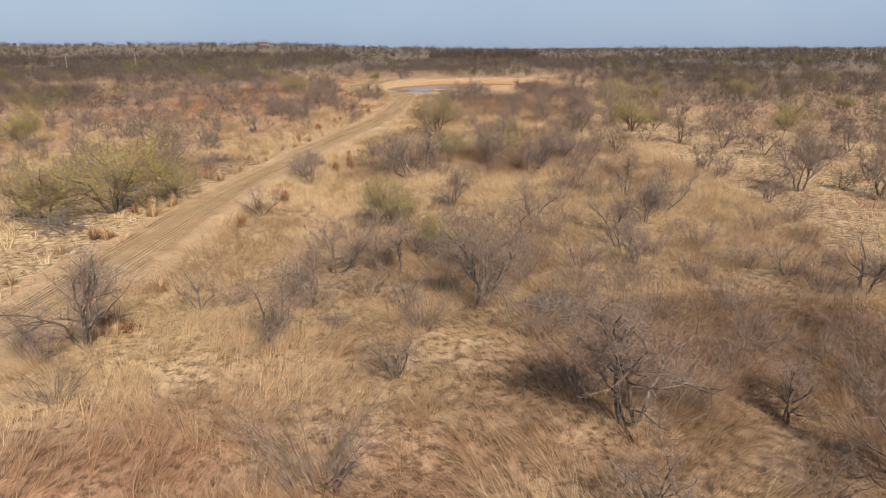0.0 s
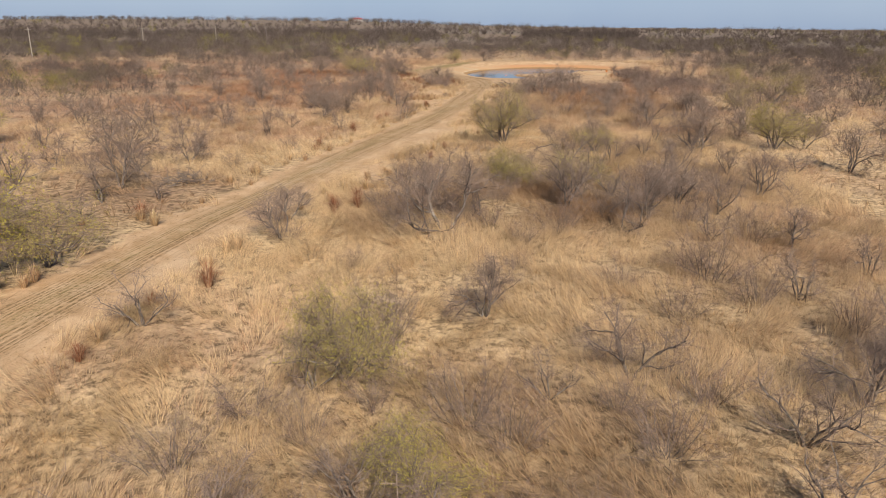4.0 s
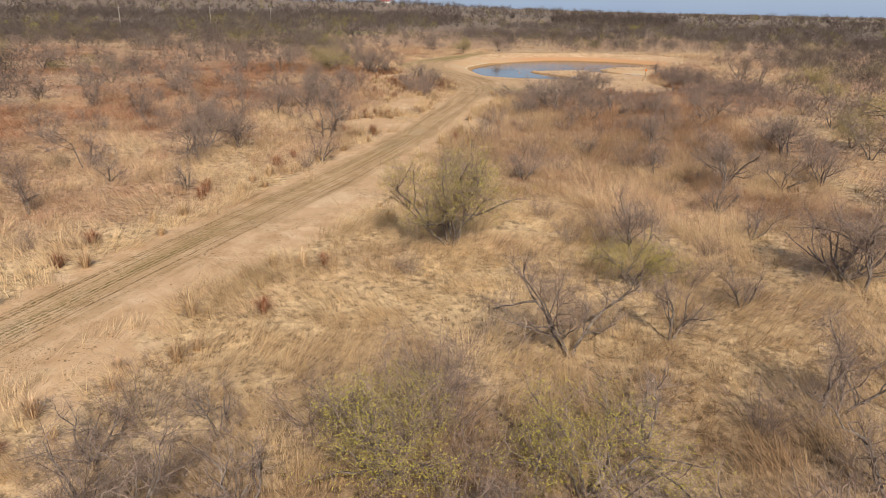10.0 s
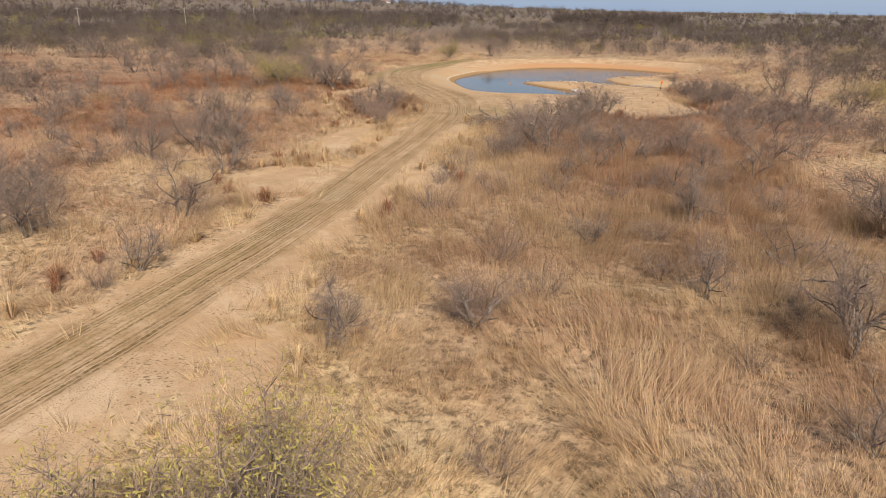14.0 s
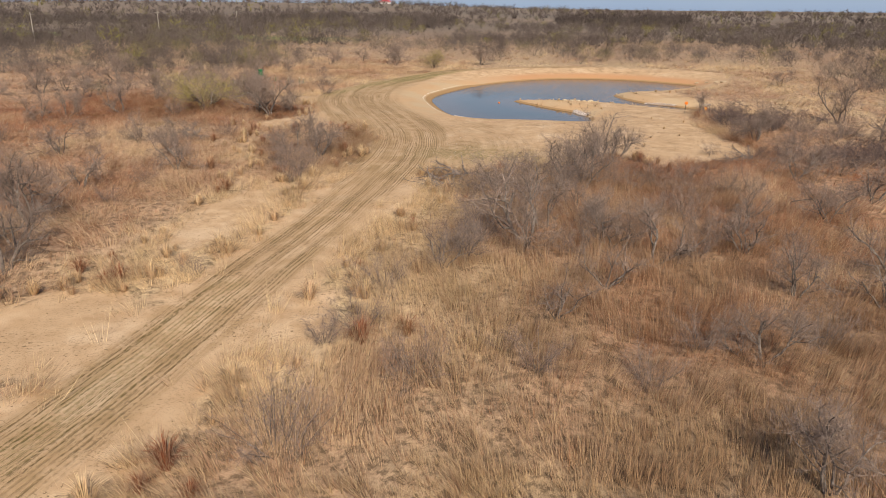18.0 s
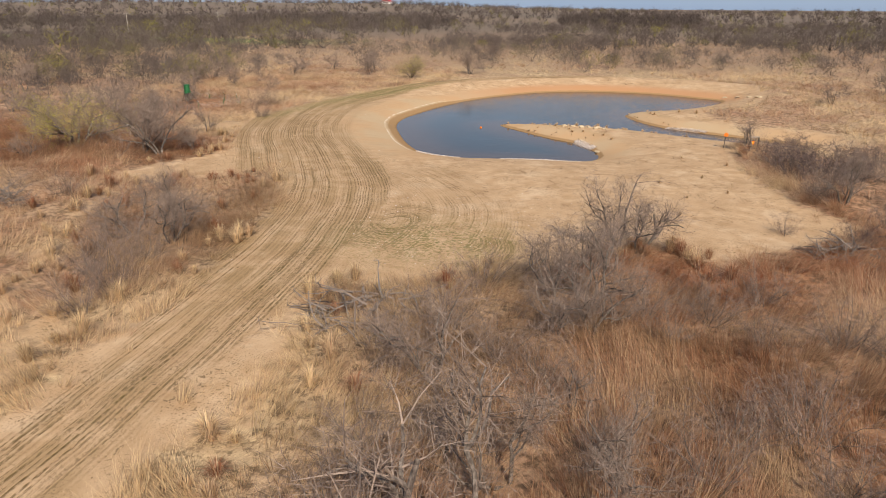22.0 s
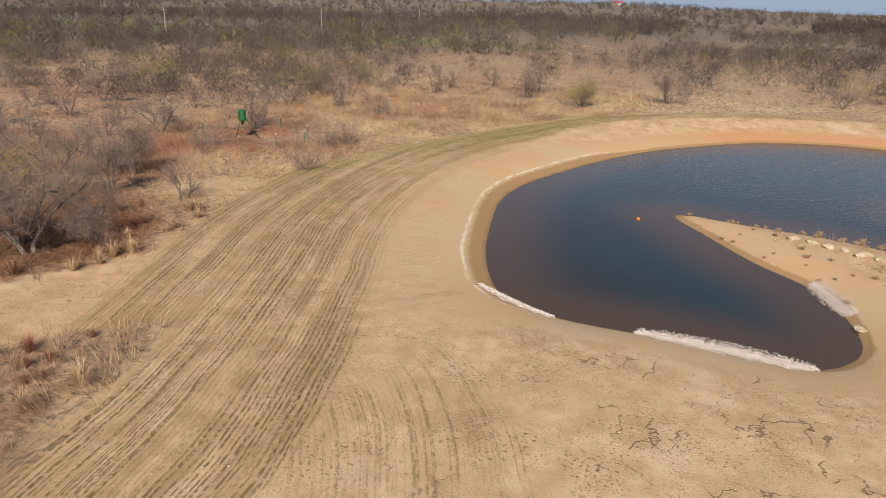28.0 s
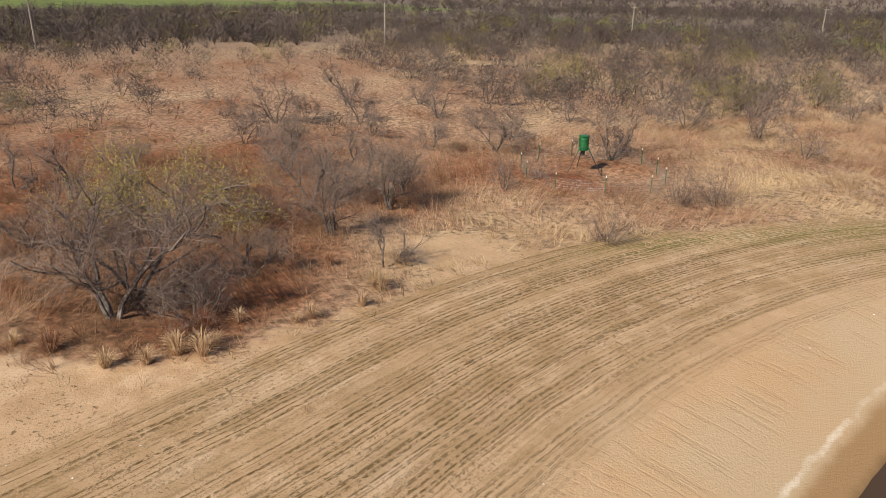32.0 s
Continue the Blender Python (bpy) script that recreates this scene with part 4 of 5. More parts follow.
# ---------- grass ----------
def blades(name, label, n, region, blade_h, blade_w, per_clump, seed, bare=False):
    """Tufts of single-triangle blades over a region (x0, x1, y0, y1), kept off the bare dirt."""
    rs = np.random.RandomState(seed)
    x0, x1, y0, y1, keep_fn = region
    m = n // per_clump
    cx, cy = rs.uniform(x0, x1, m), rs.uniform(y0, y1, m)
    e = dirt_depth(cx, cy) + (wave(cx, cy, 1.6, 21) - 0.5) * 1.9 + (wave(cx, cy, 0.5, 22) - 0.5) * 1.0
    ok = (e < 0.1 + (rs.rand(m) < 0.04) * 1.2) & keep_fn(cx, cy) & (pond_distance(cx, cy) > 2.0)
    if bare:
        ok = keep_fn(cx, cy) & (pond_distance(cx, cy) > 0.7) & (dirt_depth(cx, cy) > -0.5)
    ok &= 0.6 * wave(cx, cy, 0.75, 23) + 0.4 * wave(cx, cy, 1.9, 26) > 0.25
    cx, cy = cx[ok], cy[ok]
    m = len(cx)
    ch = blade_h * (0.15 + 0.65 * wave(cx, cy, 2.2, 24) + 0.95 * wave(cx, cy, 0.75, 23) ** 1.5) * rs.uniform(0.6, 1.3, m)
    ct = tone_at(cx, cy) - 0.05 + rs.normal(0, 0.17, m)
    lean = wave(cx, cy, 4.0, 25) * 9 + rs.normal(0, 0.5, m)
    r = lambda a: np.repeat(a, per_clump)
    k = m * per_clump
    ang, rad = rs.uniform(0, 6.283, k), 0.17 * np.sqrt(rs.rand(k)) * blade_h * 1.5
    bx, by = r(cx) + np.cos(ang) * rad, r(cy) + np.sin(ang) * rad
    bz = ground_z(bx, by) - 0.03
    hh = r(ch) * rs.uniform(0.4, 1.1, k)
    up = r(np.exp(-((cx - 7) ** 2 + (cy - 108) ** 2) / 420))
    hh = hh * (1 + 0.35 * up) * np.where(r(np.hypot(cx + 34.6, cy - 174.2)) < 4.4, 0.38, 1.0)
    tilt = rs.uniform(0.35, 1.9, k) * hh * (1 - 0.72 * up)
    tx = bx + np.cos(ang) * tilt * 0.5 + np.cos(r(lean)) * tilt * 0.8
    ty = by + np.sin(ang) * tilt * 0.5 + np.sin(r(lean)) * tilt * 0.8
    wa, ww = rs.uniform(0, 6.283, k), blade_w * rs.uniform(0.6, 1.3, k)
    dx, dy = np.cos(wa) * ww, np.sin(wa) * ww
    co = np.stack([np.stack([bx - dx, by - dy, bz], -1), np.stack([bx + dx, by + dy, bz], -1), np.stack([tx, ty, bz + hh], -1)], 1).reshape(-1, 3)
    ob = new(name, mesh_of(name, co, np.arange(len(co)), 3, BLADE, {"tone": np.clip(np.repeat(r(ct), 3), 0, 1), "weed": np.repeat(r(weed_at(cx, cy)), 3)}))
    return tagged(ob, label, "grass", kind="stuff")


blades("tall_grass", "tall straw and rust coloured dry grass tufts", 1200000, (-13, 19, 8, 172, lambda x, y: np.abs(x - 2) < 17), 0.76, 0.0062, 15, 1)
blades("verge_grass", "dense russet and straw grass beside the road and clearing", 460000, (-46, -9, 58, 205, lambda x, y: (x < -13) | (y > 172)), 0.78, 0.009, 12, 4)
blades("dry_grass", "dry tan and russet grass in tussocks", 300000, (-48, 42, 14, 225, lambda x, y: (np.abs(x - 2) >= 15) & ~((x < -13) & (y > 58) & (y < 205))), 0.75, 0.018, 10, 2)
blades("far_grass", "pale pinkish dry grass out on the rangeland", 120000, (-130, 90, 14, 330, lambda x, y: (np.abs(x + 3) >= 44) | (y > 222)), 0.7, 0.03, 8, 3)
blades("stubble_grass", "thin low straw stubble on the bare sand", 60000, (-27, 20, 95, 186, lambda x, y: ((wave(x, y, 3.2, 51) > 0.62) & (wave(x, y, 0.8, 52) > 0.5) & ((x < -12) | (x > 6))) | ((y > 165) & (y < 185) & (x > -3.5) & (pond_distance(x, y) < 3.2) & (wave(x, y, 1.2, 53) > 0.45))), 0.26, 0.006, 9, 6, True)

plant("bare", [(5.3, 128.6, 3.0), (4.5, 131.9, 2.4)])

# ---------- loose trees between the others, and the far brush ----------
spots_taken = [(o.location.x, o.location.y) for o in scene.objects if o.parent is None and o.type == "EMPTY"]


def scatter(kind, n, x0, x1, y0, y1, lo, hi, gap):
    rs = np.random.RandomState(n * 7 + int(x1))
    xs, ys = rs.uniform(x0, x1, 1500), rs.uniform(y0, y1, 1500)
    ok = (dirt_depth(xs, ys) < -1.0) & (np.hypot(xs + 35, ys - 174) > 7)
    done = []
    for x, y in zip(xs[ok], ys[ok]):
        if len(done) < n and all((x - a) ** 2 + (y - c) ** 2 > gap * gap for a, c in spots_taken):
            spots_taken.append((x, y))
            done.append((float(x), float(y), place.uniform(lo, hi)))
    plant(kind, done)


scatter("bare", 9, -5, 12, 50, 65, 1.6, 2.7, 2.2)
scatter("bare", 9, -6, 12, 12, 38, 1.5, 2.6, 2.4)
scatter("bare", 8, 3, 15, 100, 128, 1.5, 2.5, 2.4)
scatter("bare", 16, 9, 20, 14, 122, 1.5, 2.8, 3.0)
scatter("bare", 7, -24, -19, 40, 150, 1.7, 3.0, 3.0)
scatter("far", 54, -48, -19, 30, 134, 1.7, 3.2, 3.6)
scatter("far", 74, 17, 50, 40, 150, 1.8, 3.4, 3.8)
scatter("far", 26, -62, -40, 120, 215, 1.8, 3.2, 4.0)
scatter("shrub", 26, -44, -17, 30, 140, 0.8, 1.6, 2.6)
scatter("shrub", 30, -3, 20, 14, 126, 0.9, 1.8, 2.0)
scatter("shrub", 16, -1, 14, 115, 131, 1.2, 2.0, 1.4)
scatter("shrub", 22, 17, 30, 122, 152, 1.2, 2.2, 1.7)
scatter("shrub", 22, 2, 17, 11, 30, 1.1, 1.8, 1.3)
scatter("shrub", 14, -5, 6, 22, 37, 1.0, 1.6, 1.5)
scatter("shrub", 14, -6, 13, 51, 63, 1.1, 1.8, 1.5)
scatter("shrub", 10, -27, -16, 96, 122, 1.1, 1.8, 1.8)
scatter("leafy", 10, 20, 60, 60, 140, 2.4, 3.6, 5)


def brush_material():
    m = Mat("far_brush", 0.95, 0.05)
    c = m.ramp(m.attr("hue"), [(0.0, (0.055, 0.043, 0.039)), (0.45, (0.11, 0.087, 0.077)), (0.7, (0.17, 0.137, 0.118)), (0.86, (0.14, 0.125, 0.045)), (1.0, (0.23, 0.20, 0.04))])
    m.colour(m.mix(m.math("MULTIPLY", m.island(), 0.3), c, (0.20, 0.16, 0.138)))
    return m.m


FAR_BRUSH = brush_material()


def far_brush(name, label, xs, ys, hs, twigs, width, seed, dark=0.75):
    """Many leafless bushes joined: a fan of stems and a crown of twigs each."""
    rs = np.random.RandomState(seed)
    m, k = len(xs), twigs + 6
    z = height(xs, ys)
    r = lambda a: np.repeat(a, k)
    kind = np.tile(np.arange(k) < 6, m)
    w, q = rs.uniform(0, 6.283, m * k), np.sqrt(rs.rand(m * k))
    fat = r(rs.uniform(0.55, 0.95, m))
    up = rs.uniform(0.32, 1.0, m * k)
    rad = fat * q * np.sqrt(np.clip(1 - ((up - 0.55) / 0.5) ** 2, 0.05, 1))
    p = np.stack([np.cos(w) * rad, np.sin(w) * rad, up], -1)
    d = rs.normal(size=(m * k, 3)) * 0.13 + p * 0.14
    tip = np.where(kind[:, None], p * np.array((0.9, 0.9, 0.8)), p + d)
    root = np.where(kind[:, None], p * 0.04 * np.array((1, 1, 0)), p - d)
    side = np.cross(tip - root, rs.normal(size=(m * k, 3)))
    side /= np.linalg.norm(side, axis=1, keepdims=True) + 1e-9
    side *= (r(width) * np.where(kind, 1.3, 1.0) / r(hs))[:, None]
    co = np.stack([root - side, root + side, tip], 1) * r(hs)[:, None, None]
    co += np.stack([r(xs), r(ys), r(z)], -1)[:, None, :]
    hue = np.clip(rs.beta(2, 3, m) * dark + (rs.rand(m) < 0.2) * 0.5 * (dark > 0.5), 0, 1)
    ob = new(name, mesh_of(name, co.reshape(-1, 3), np.arange(m * k * 3), 3, FAR_BRUSH, {"hue": np.repeat(r(hue), 3)}))
    return tagged(ob, label, "brush", kind="stuff")


def brush_spots(n, lo, hi, seed, cut):
    rs = np.random.RandomState(seed)
    ang = rs.uniform(radians(-38), radians(104), n * 4)
    dist = np.sqrt(rs.uniform(lo * lo, hi * hi, n * 4)) if hi < 400 else rs.uniform(lo, hi, n * 4)
    along = rs.uniform(0, 150, n * 4) * np.clip((hi - 20) / hi, 0, 1)
    x, y = -np.sin(ang) * dist, along + np.cos(ang) * dist
    ok = (wave(x, y, 38, 61) * 0.6 + wave(x, y, 11, 62) * 0.4 > cut) & (dirt_depth(x, y) < -2)
    ok &= ((x < -46) | (x > 40) | (y > 228)) & (y > -20)
    ok &= green_field(x, y) < 0.3
    ok &= np.hypot(x, y - 150) > lo * 0.93
    x, y = x[ok][:n], y[ok][:n]
    return x, y, rs


bx, by, rs = brush_spots(1700, 42, 200, 71, 0.42)
far_brush("far_brush", "leafless grey and olive mesquite brush scattered over the range", bx, by, rs.uniform(1.6, 3.8, len(bx)), 110, np.full(len(bx), 0.020), 72)
bx, by, rs = brush_spots(5600, 150, 520, 73, 0.44)
far_brush("far_brush", "distant leafless grey mesquite thicket", bx, by, rs.uniform(2.0, 4.4, len(bx)) * (0.6 + 0.9 * wave(bx, by, 60, 63)), 40, np.full(len(bx), 0.065), 74)
bx, by, rs = brush_spots(4600, 430, 1600, 75, 0.40)
far_brush("far_woods", "grey-brown woods along the horizon", bx, by, rs.uniform(3.0, 7.0, len(bx)) * (0.5 + 0.9 * wave(bx, by, 110, 64)), 18, np.full(len(bx), 0.25), 76, 0.6)


rs = np.random.RandomState(91)
bx, by = rs.uniform(-125, -46, 330), rs.uniform(90, 225, 330)
ok = wave(bx, by, 14, 65) > 0.45
far_brush("range_brush", "grey leafless mesquite bushes in russet grass", bx[ok], by[ok], rs.uniform(1.4, 3.1, ok.sum()), 130, np.full(ok.sum(), 0.017), 92, 0.6)


rs = np.random.RandomState(93)
bx, by = rs.uniform(34, 130, 760), rs.uniform(60, 330, 760)
ok = (wave(bx, by, 18, 66) > 0.62 - 0.4 * np.clip((bx - 30) / 40, 0, 1)) & (dirt_depth(bx, by) < -2)
far_brush("range_brush", "grey and dark leafless mesquite brush crowding the range", bx[ok], by[ok], rs.uniform(1.5, 3.4, ok.sum()), 110, np.full(ok.sum(), 0.02), 94, 0.55)


def tree_line(label, n, az0, az1, r0, r1, lo, hi, seed, dark=0.3):
    rs = np.random.RandomState(seed)
    a, r = np.radians(rs.uniform(az0, az1, n)), rs.uniform(r0, r1, n)
    x, y = -np.sin(a) * r, 95 + np.cos(a) * r
    ok = green_field(x, y) < 0.2
    x, y, n = x[ok], y[ok], int(ok.sum())
    far_brush("tree_line", label, x, y, rs.uniform(lo, hi, n), 60, np.full(n, 0.015 + r1 * 0.00017), seed + 1, dark)


tree_line("dark row of bare trees on the far side of the range", 150, -9, 1, 410, 470, 4.5, 8, 81, 0.2)
tree_line("belt of tall bare grey trees behind the pond", 150, 9, 25, 330, 460, 4.5, 7.5, 83)
tree_line("belt of tall bare grey trees beyond the field", 160, 24, 62, 330, 420, 3.5, 6.5, 85)
tree_line("dark bare thicket out beyond the feeder", 230, 28, 72, 175, 290, 1.8, 3.6, 89, 0.6)
tree_line("bare grey thicket along the field edge", 520, 58, 104, 130, 255, 1.6, 3.6, 87, 0.55)


# ---------- made things ----------
def part(name, bm, material, parent, label=""):
    me = bpy.data.meshes.new(name)
    bmesh.ops.recalc_face_normals(bm, faces=bm.faces)
    bm.to_mesh(me)
    bm.free()
    me.materials.append(material)
    ob = new(name, me)
    ob.parent = parent
    if label:
        ob["label"] = label
    return ob


def bar(p, q, r0, r1=None, sides=8, bm=None):
    """A round bar from p to q."""
    bm = bm or bmesh.new()
    p, q = Vector(p), Vector(q)
    m = Matrix.Translation((p + q) / 2) @ (q - p).to_track_quat("Z", "Y").to_matrix().to_4x4()
    bmesh.ops.create_cone(bm, cap_ends=True, segments=sides, radius1=r0, radius2=r0 if r1 is None else r1, depth=(q - p).length, matrix=m)
    return bm


def box(x0, x1, y0, y1, z0, z1, bevel=0.0, bm=None):
    bm = bm or bmesh.new()
    g = bmesh.ops.create_cube(bm, size=1, matrix=Matrix.Translation(((x0 + x1) / 2, (y0 + y1) / 2, (z0 + z1) / 2)) @ Matrix.Diagonal((x1 - x0, y1 - y0, z1 - z0, 1)))
    if bevel:
        bmesh.ops.bevel(bm, geom=list({e for v in g["verts"] for e in v.link_edges}), offset=bevel, segments=2, affect="EDGES")
    return bm


def turned(profile, sides=24):
    """A body of revolution from (radius, z) pairs."""
    bm = bmesh.new()
    rings = [[bm.verts.new((r * math.cos(6.2832 * s / sides), r * math.sin(6.2832 * s / sides), z)) for s in range(sides)] for r, z in profile]
    for a, b in zip(rings[:-1], rings[1:]):
        for s in range(sides):
            bm.faces.new((a[s], a[(s + 1) % sides], b[(s + 1) % sides], b[s]))
    bm.faces.new(rings[0][::-1])
    bm.faces.new(rings[-1])
    return bm


GREEN = simple("green_paint", (0.012, 0.115, 0.035), 0.45, 0.4, 0.3, 3.0)
STEEL = simple("dark_steel", (0.06, 0.06, 0.06), 0.5, 0.4, 0.3, 12.0, 0.6)
ZINC = simple("zinc_wire", (0.38, 0.37, 0.35), 0.5, 0.4, 0.2, 20.0, 0.5)
WHITE = simple("white_paint", (0.80, 0.79, 0.75), 0.6, 0.3, 0.1, 6.0)
ORANGE = simple("orange_paint", (0.75, 0.19, 0.02), 0.5, 0.4, 0.15, 8.0)
YELLOW = simple("yellow_paint", (0.80, 0.58, 0.05), 0.5, 0.4, 0.15, 8.0)
RED = simple("red_roofing", (0.55, 0.04, 0.05), 0.5, 0.4, 0.15, 0.5)
POLE = simple("weathered_pole", (0.33, 0.29, 0.25), 0.85, 0.2, 0.25, 3.0)
def stone_material():
    m = Mat("white_limestone", 0.9, 0.2)
    m.colour(m.ramp(m.island(), [(0.0, (0.30, 0.24, 0.20)), (0.3, (0.52, 0.44, 0.39)), (0.7, (0.66, 0.57, 0.52)), (1.0, (0.76, 0.70, 0.65))]))
    m.bump(m.noise(60, 3), 0.4, 0.01)
    return m.m


STONE = stone_material()
TAN_ROCK = simple("tan_rock", (0.50, 0.39, 0.26), 0.9, 0.2, 0.25, 5.0)


def at_ground(x, y):
    return float(height(np.array([x]), np.array([y]))[0])


def deer_feeder(x, y):
    """A ribbed green drum on a tripod, with a spinner underneath."""
    f = new("deer_feeder")
    f.matrix_basis = pose(x, y, at_ground(x, y), 0, 0, 20)
    r = 0.285
    prof = [(0.10, 1.24), (r - 0.04, 1.27), (r, 1.30)]
    for z in (1.50, 1.72, 1.94):
        prof += [(r, z - 0.03), (r + 0.018, z), (r, z + 0.03)]
    prof += [(r, 2.06), (r + 0.012, 2.08)]
    part("drum", turned(prof), GREEN, f, "ribbed green painted drum")
    part("lid", turned([(r + 0.02, 2.082), (r + 0.02, 2.115), (r - 0.05, 2.135), (0.04, 2.14)]), GREEN, f, "green metal lid")
    part("motor_box", box(-0.09, 0.09, -0.08, 0.08, 1.06, 1.238, 0.01), STEEL, f, "dark spinner motor box")
    part("spinner", turned([(0.03, 1.055), (0.15, 1.045), (0.15, 1.035), (0.03, 1.03)], 16), STEEL, f)
    for k in range(3):
        a = radians(20 + 120 * k)
        c, s = math.cos(a), math.sin(a)
        leg = part("leg", bar((c * 1.15, s * 1.15, -0.03), (c * (r - 0.02), s * (r - 0.02), 1.45), 0.024), STEEL, f, "dark steel tripod leg")
        part("leg_socket", bar((c * (r + 0.14), s * (r + 0.14), 1.18), (c * (r - 0.0), s * (r - 0.0), 1.46), 0.034), GREEN, leg)
    return tagged(f, "green barrel game feeder on a dark steel tripod", "feeder")


def pen_fence(posts, name):
    """Steel posts with white tips and strung wire panels."""
    f = new(name)
    f.matrix_basis = pose(posts[0][0], posts[0][1], 0)
    o = Vector((posts[0][0], posts[0][1], 0))
    pts = [Vector((x, y, at_ground(x, y))) - o for x, y in posts]
    for i, p in enumerate(pts):
        lean = Vector((place.uniform(-0.05, 0.05), place.uniform(-0.05, 0.05), 0))
        post = part("post", bar(p - Vector((0, 0, 0.1)), p + lean + Vector((0, 0, 0.88)), 0.022, sides=6), GREEN, f, "green steel post")
        part("tip", bar(p + lean + Vector((0, 0, 0.885)), p + lean * 1.1 + Vector((0, 0, 1.0)), 0.024, sides=6), WHITE, post, "white painted tip")
    for a, b in zip(pts, pts[1:] + pts[:1]):
        bm = bmesh.new()
        n = 9
        for z in (0.10, 0.22, 0.34, 0.46, 0.58, 0.72):
            for i in range(n):
                sag = lambda s: Vector((0, 0, z - 0.06 * math.sin(3.1416 * s)))
                bar(a.lerp(b, i / n) + sag(i / n), a.lerp(b, (i + 1) / n) + sag((i + 1) / n), 0.004, sides=3, bm=bm)
        for i in range(1, 12):
            s = i / 12
            bar(a.lerp(b, s) + Vector((0, 0, 0.08)), a.lerp(b, s) + Vector((0, 0, 0.69)), 0.003, sides=3, bm=bm)
        part("wire_panel", bm, ZINC, f, "sagging grey wire mesh panel")
    return tagged(f, "low pen of green steel posts and grey wire mesh", "fence")


deer_feeder(-35.6, 174.1)
pen_fence([(-35.2, 170.2), (-32.3, 170.3), (-30.6, 172.2), (-30.0, 174.6), (-31.4, 176.7), (-33.4, 177.7), (-35.4, 178.2), (-37.6, 177.4), (-39.0, 175.6), (-39.0, 173.2), (-37.6, 171.2)], "pen_fence")


def utility_pole(x, y, top=7.6):
    p = new("utility_pole")
    p.matrix_basis = pose(x, y, at_ground(x, y), 0, 0, place.uniform(-3, 3))
    part("pole", bar((0, 0, -0.3), (0, 0, top), 0.15, 0.10, 10), POLE, p, "weathered grey wooden pole")
    arm = part("crossarm", box(-0.9, 0.9, -0.05, 0.05, top - 0.55, top - 0.43, 0.01), POLE, p)
    for s in (-0.8, 0.8):
        part("insulator", turned([(0.03, top - 0.428), (0.05, top - 0.38), (0.03, top - 0.33), (0.045, top - 0.28)], 8), WHITE, arm)
    return tagged(p, "weathered wooden utility pole with a crossarm", "utility pole", "utility poles")


POLE_Y = [24, 80, 136.5, 193, 248, 304, 360]
for py in POLE_Y:
    utility_pole(-129.3, py)
for s in (-0.8, 0.8):
    wire = new("power_line")
    wire.matrix_basis = pose(-129.3 + s, POLE_Y[0], 0)
    bm = bmesh.new()
    for a, b in zip(POLE_Y[:-1], POLE_Y[1:]):
        za, zb = at_ground(-129.3, a) + 7.3, at_ground(-129.3, b) + 7.3
        run = [Vector((0, a - POLE_Y[0] + (b - a) * i / 12, za + (zb - za) * i / 12 - 0.9 * (1 - (i / 6 - 1) ** 2))) for i in range(13)]
        for u, v in zip(run[:-1], run[1:]):
            bar(u, v, 0.009, sides=3, bm=bm)
    me = bpy.data.meshes.new("power_line")
    bm.to_mesh(me)
    bm.free()
    me.materials.append(STEEL)
    wire.data = None
    part("cable", bmesh.new(), ZINC, wire).data = me
    tagged(wire, "thin grey overhead cable sagging between utility poles", "cable", "overhead cables")


def far_house(x, y, turn, wall, roof):
    h = new("farmhouse")
    h.matrix_basis = pose(x, y, at_ground(x, y), 0, 0, turn)
    part("wall", box(-9, 9, -4.5, 4.5, -0.5, 3.2, 0.02), wall, h)
    bm = bmesh.new()
    v = [bm.verts.new(c) for c in ((-9.6, -5.2, 3.2), (9.6, -5.2, 3.2), (9.6, 5.2, 3.2), (-9.6, 5.2, 3.2), (-6, 0, 5.8), (6, 0, 5.8))]
    for f in ((0, 1, 5, 4), (1, 2, 5), (2, 3, 4, 5), (3, 0, 4), (3, 2, 1, 0)):
        bm.faces.new([v[i] for i in f])
    part("roof", bm, roof, h, "red metal hip roof")
    for k in (-6, -2, 2, 6):
        part("window", box(k - 0.6, k + 0.6, -4.56, -4.503, 0.9, 2.2), STEEL, h)
    return tagged(h, "distant white farmhouse with a red roof on the ridge", "house")


far_house(-326, 1330, 14, WHITE, RED)


def target_stand(x, y, turn):
    t = new("target_stand")
    t.matrix_basis = pose(x, y, at_ground(x, y), 0, 0, turn) @ Matrix.Scale(0.82, 4)
    for s in (-0.55, 0.55):
        part("post", box(s - 0.04, s + 0.04, -0.04, 0.04, -0.1, 1.25, 0.008), STEEL, t)
    part("crossbar", box(-0.62, 0.62, -0.045, 0.045, 1.252, 1.33, 0.01), POLE, t, "weathered crossbar")
    part("shelf", box(-0.5, 0.5, -0.12, 0.12, 0.25, 0.29, 0.005), STEEL, t)
    plate = part("plate", box(-0.14, 0.18, -0.02, 0.02, 0.62, 0.94, 0.01), ORANGE, t, "orange square plate")
    part("centre", box(-0.04, 0.08, -0.03, -0.0215, 0.72, 0.84), YELLOW, plate, "yellow centre square")
    for s in (-0.08, 0.12):
        part("hanger", bar((s, 0, 0.94), (s, 0, 1.25), 0.008, sides=6), ZINC, t)
    return tagged(t, "dark metal target frame with a hanging orange plate beside a bush", "target stand")


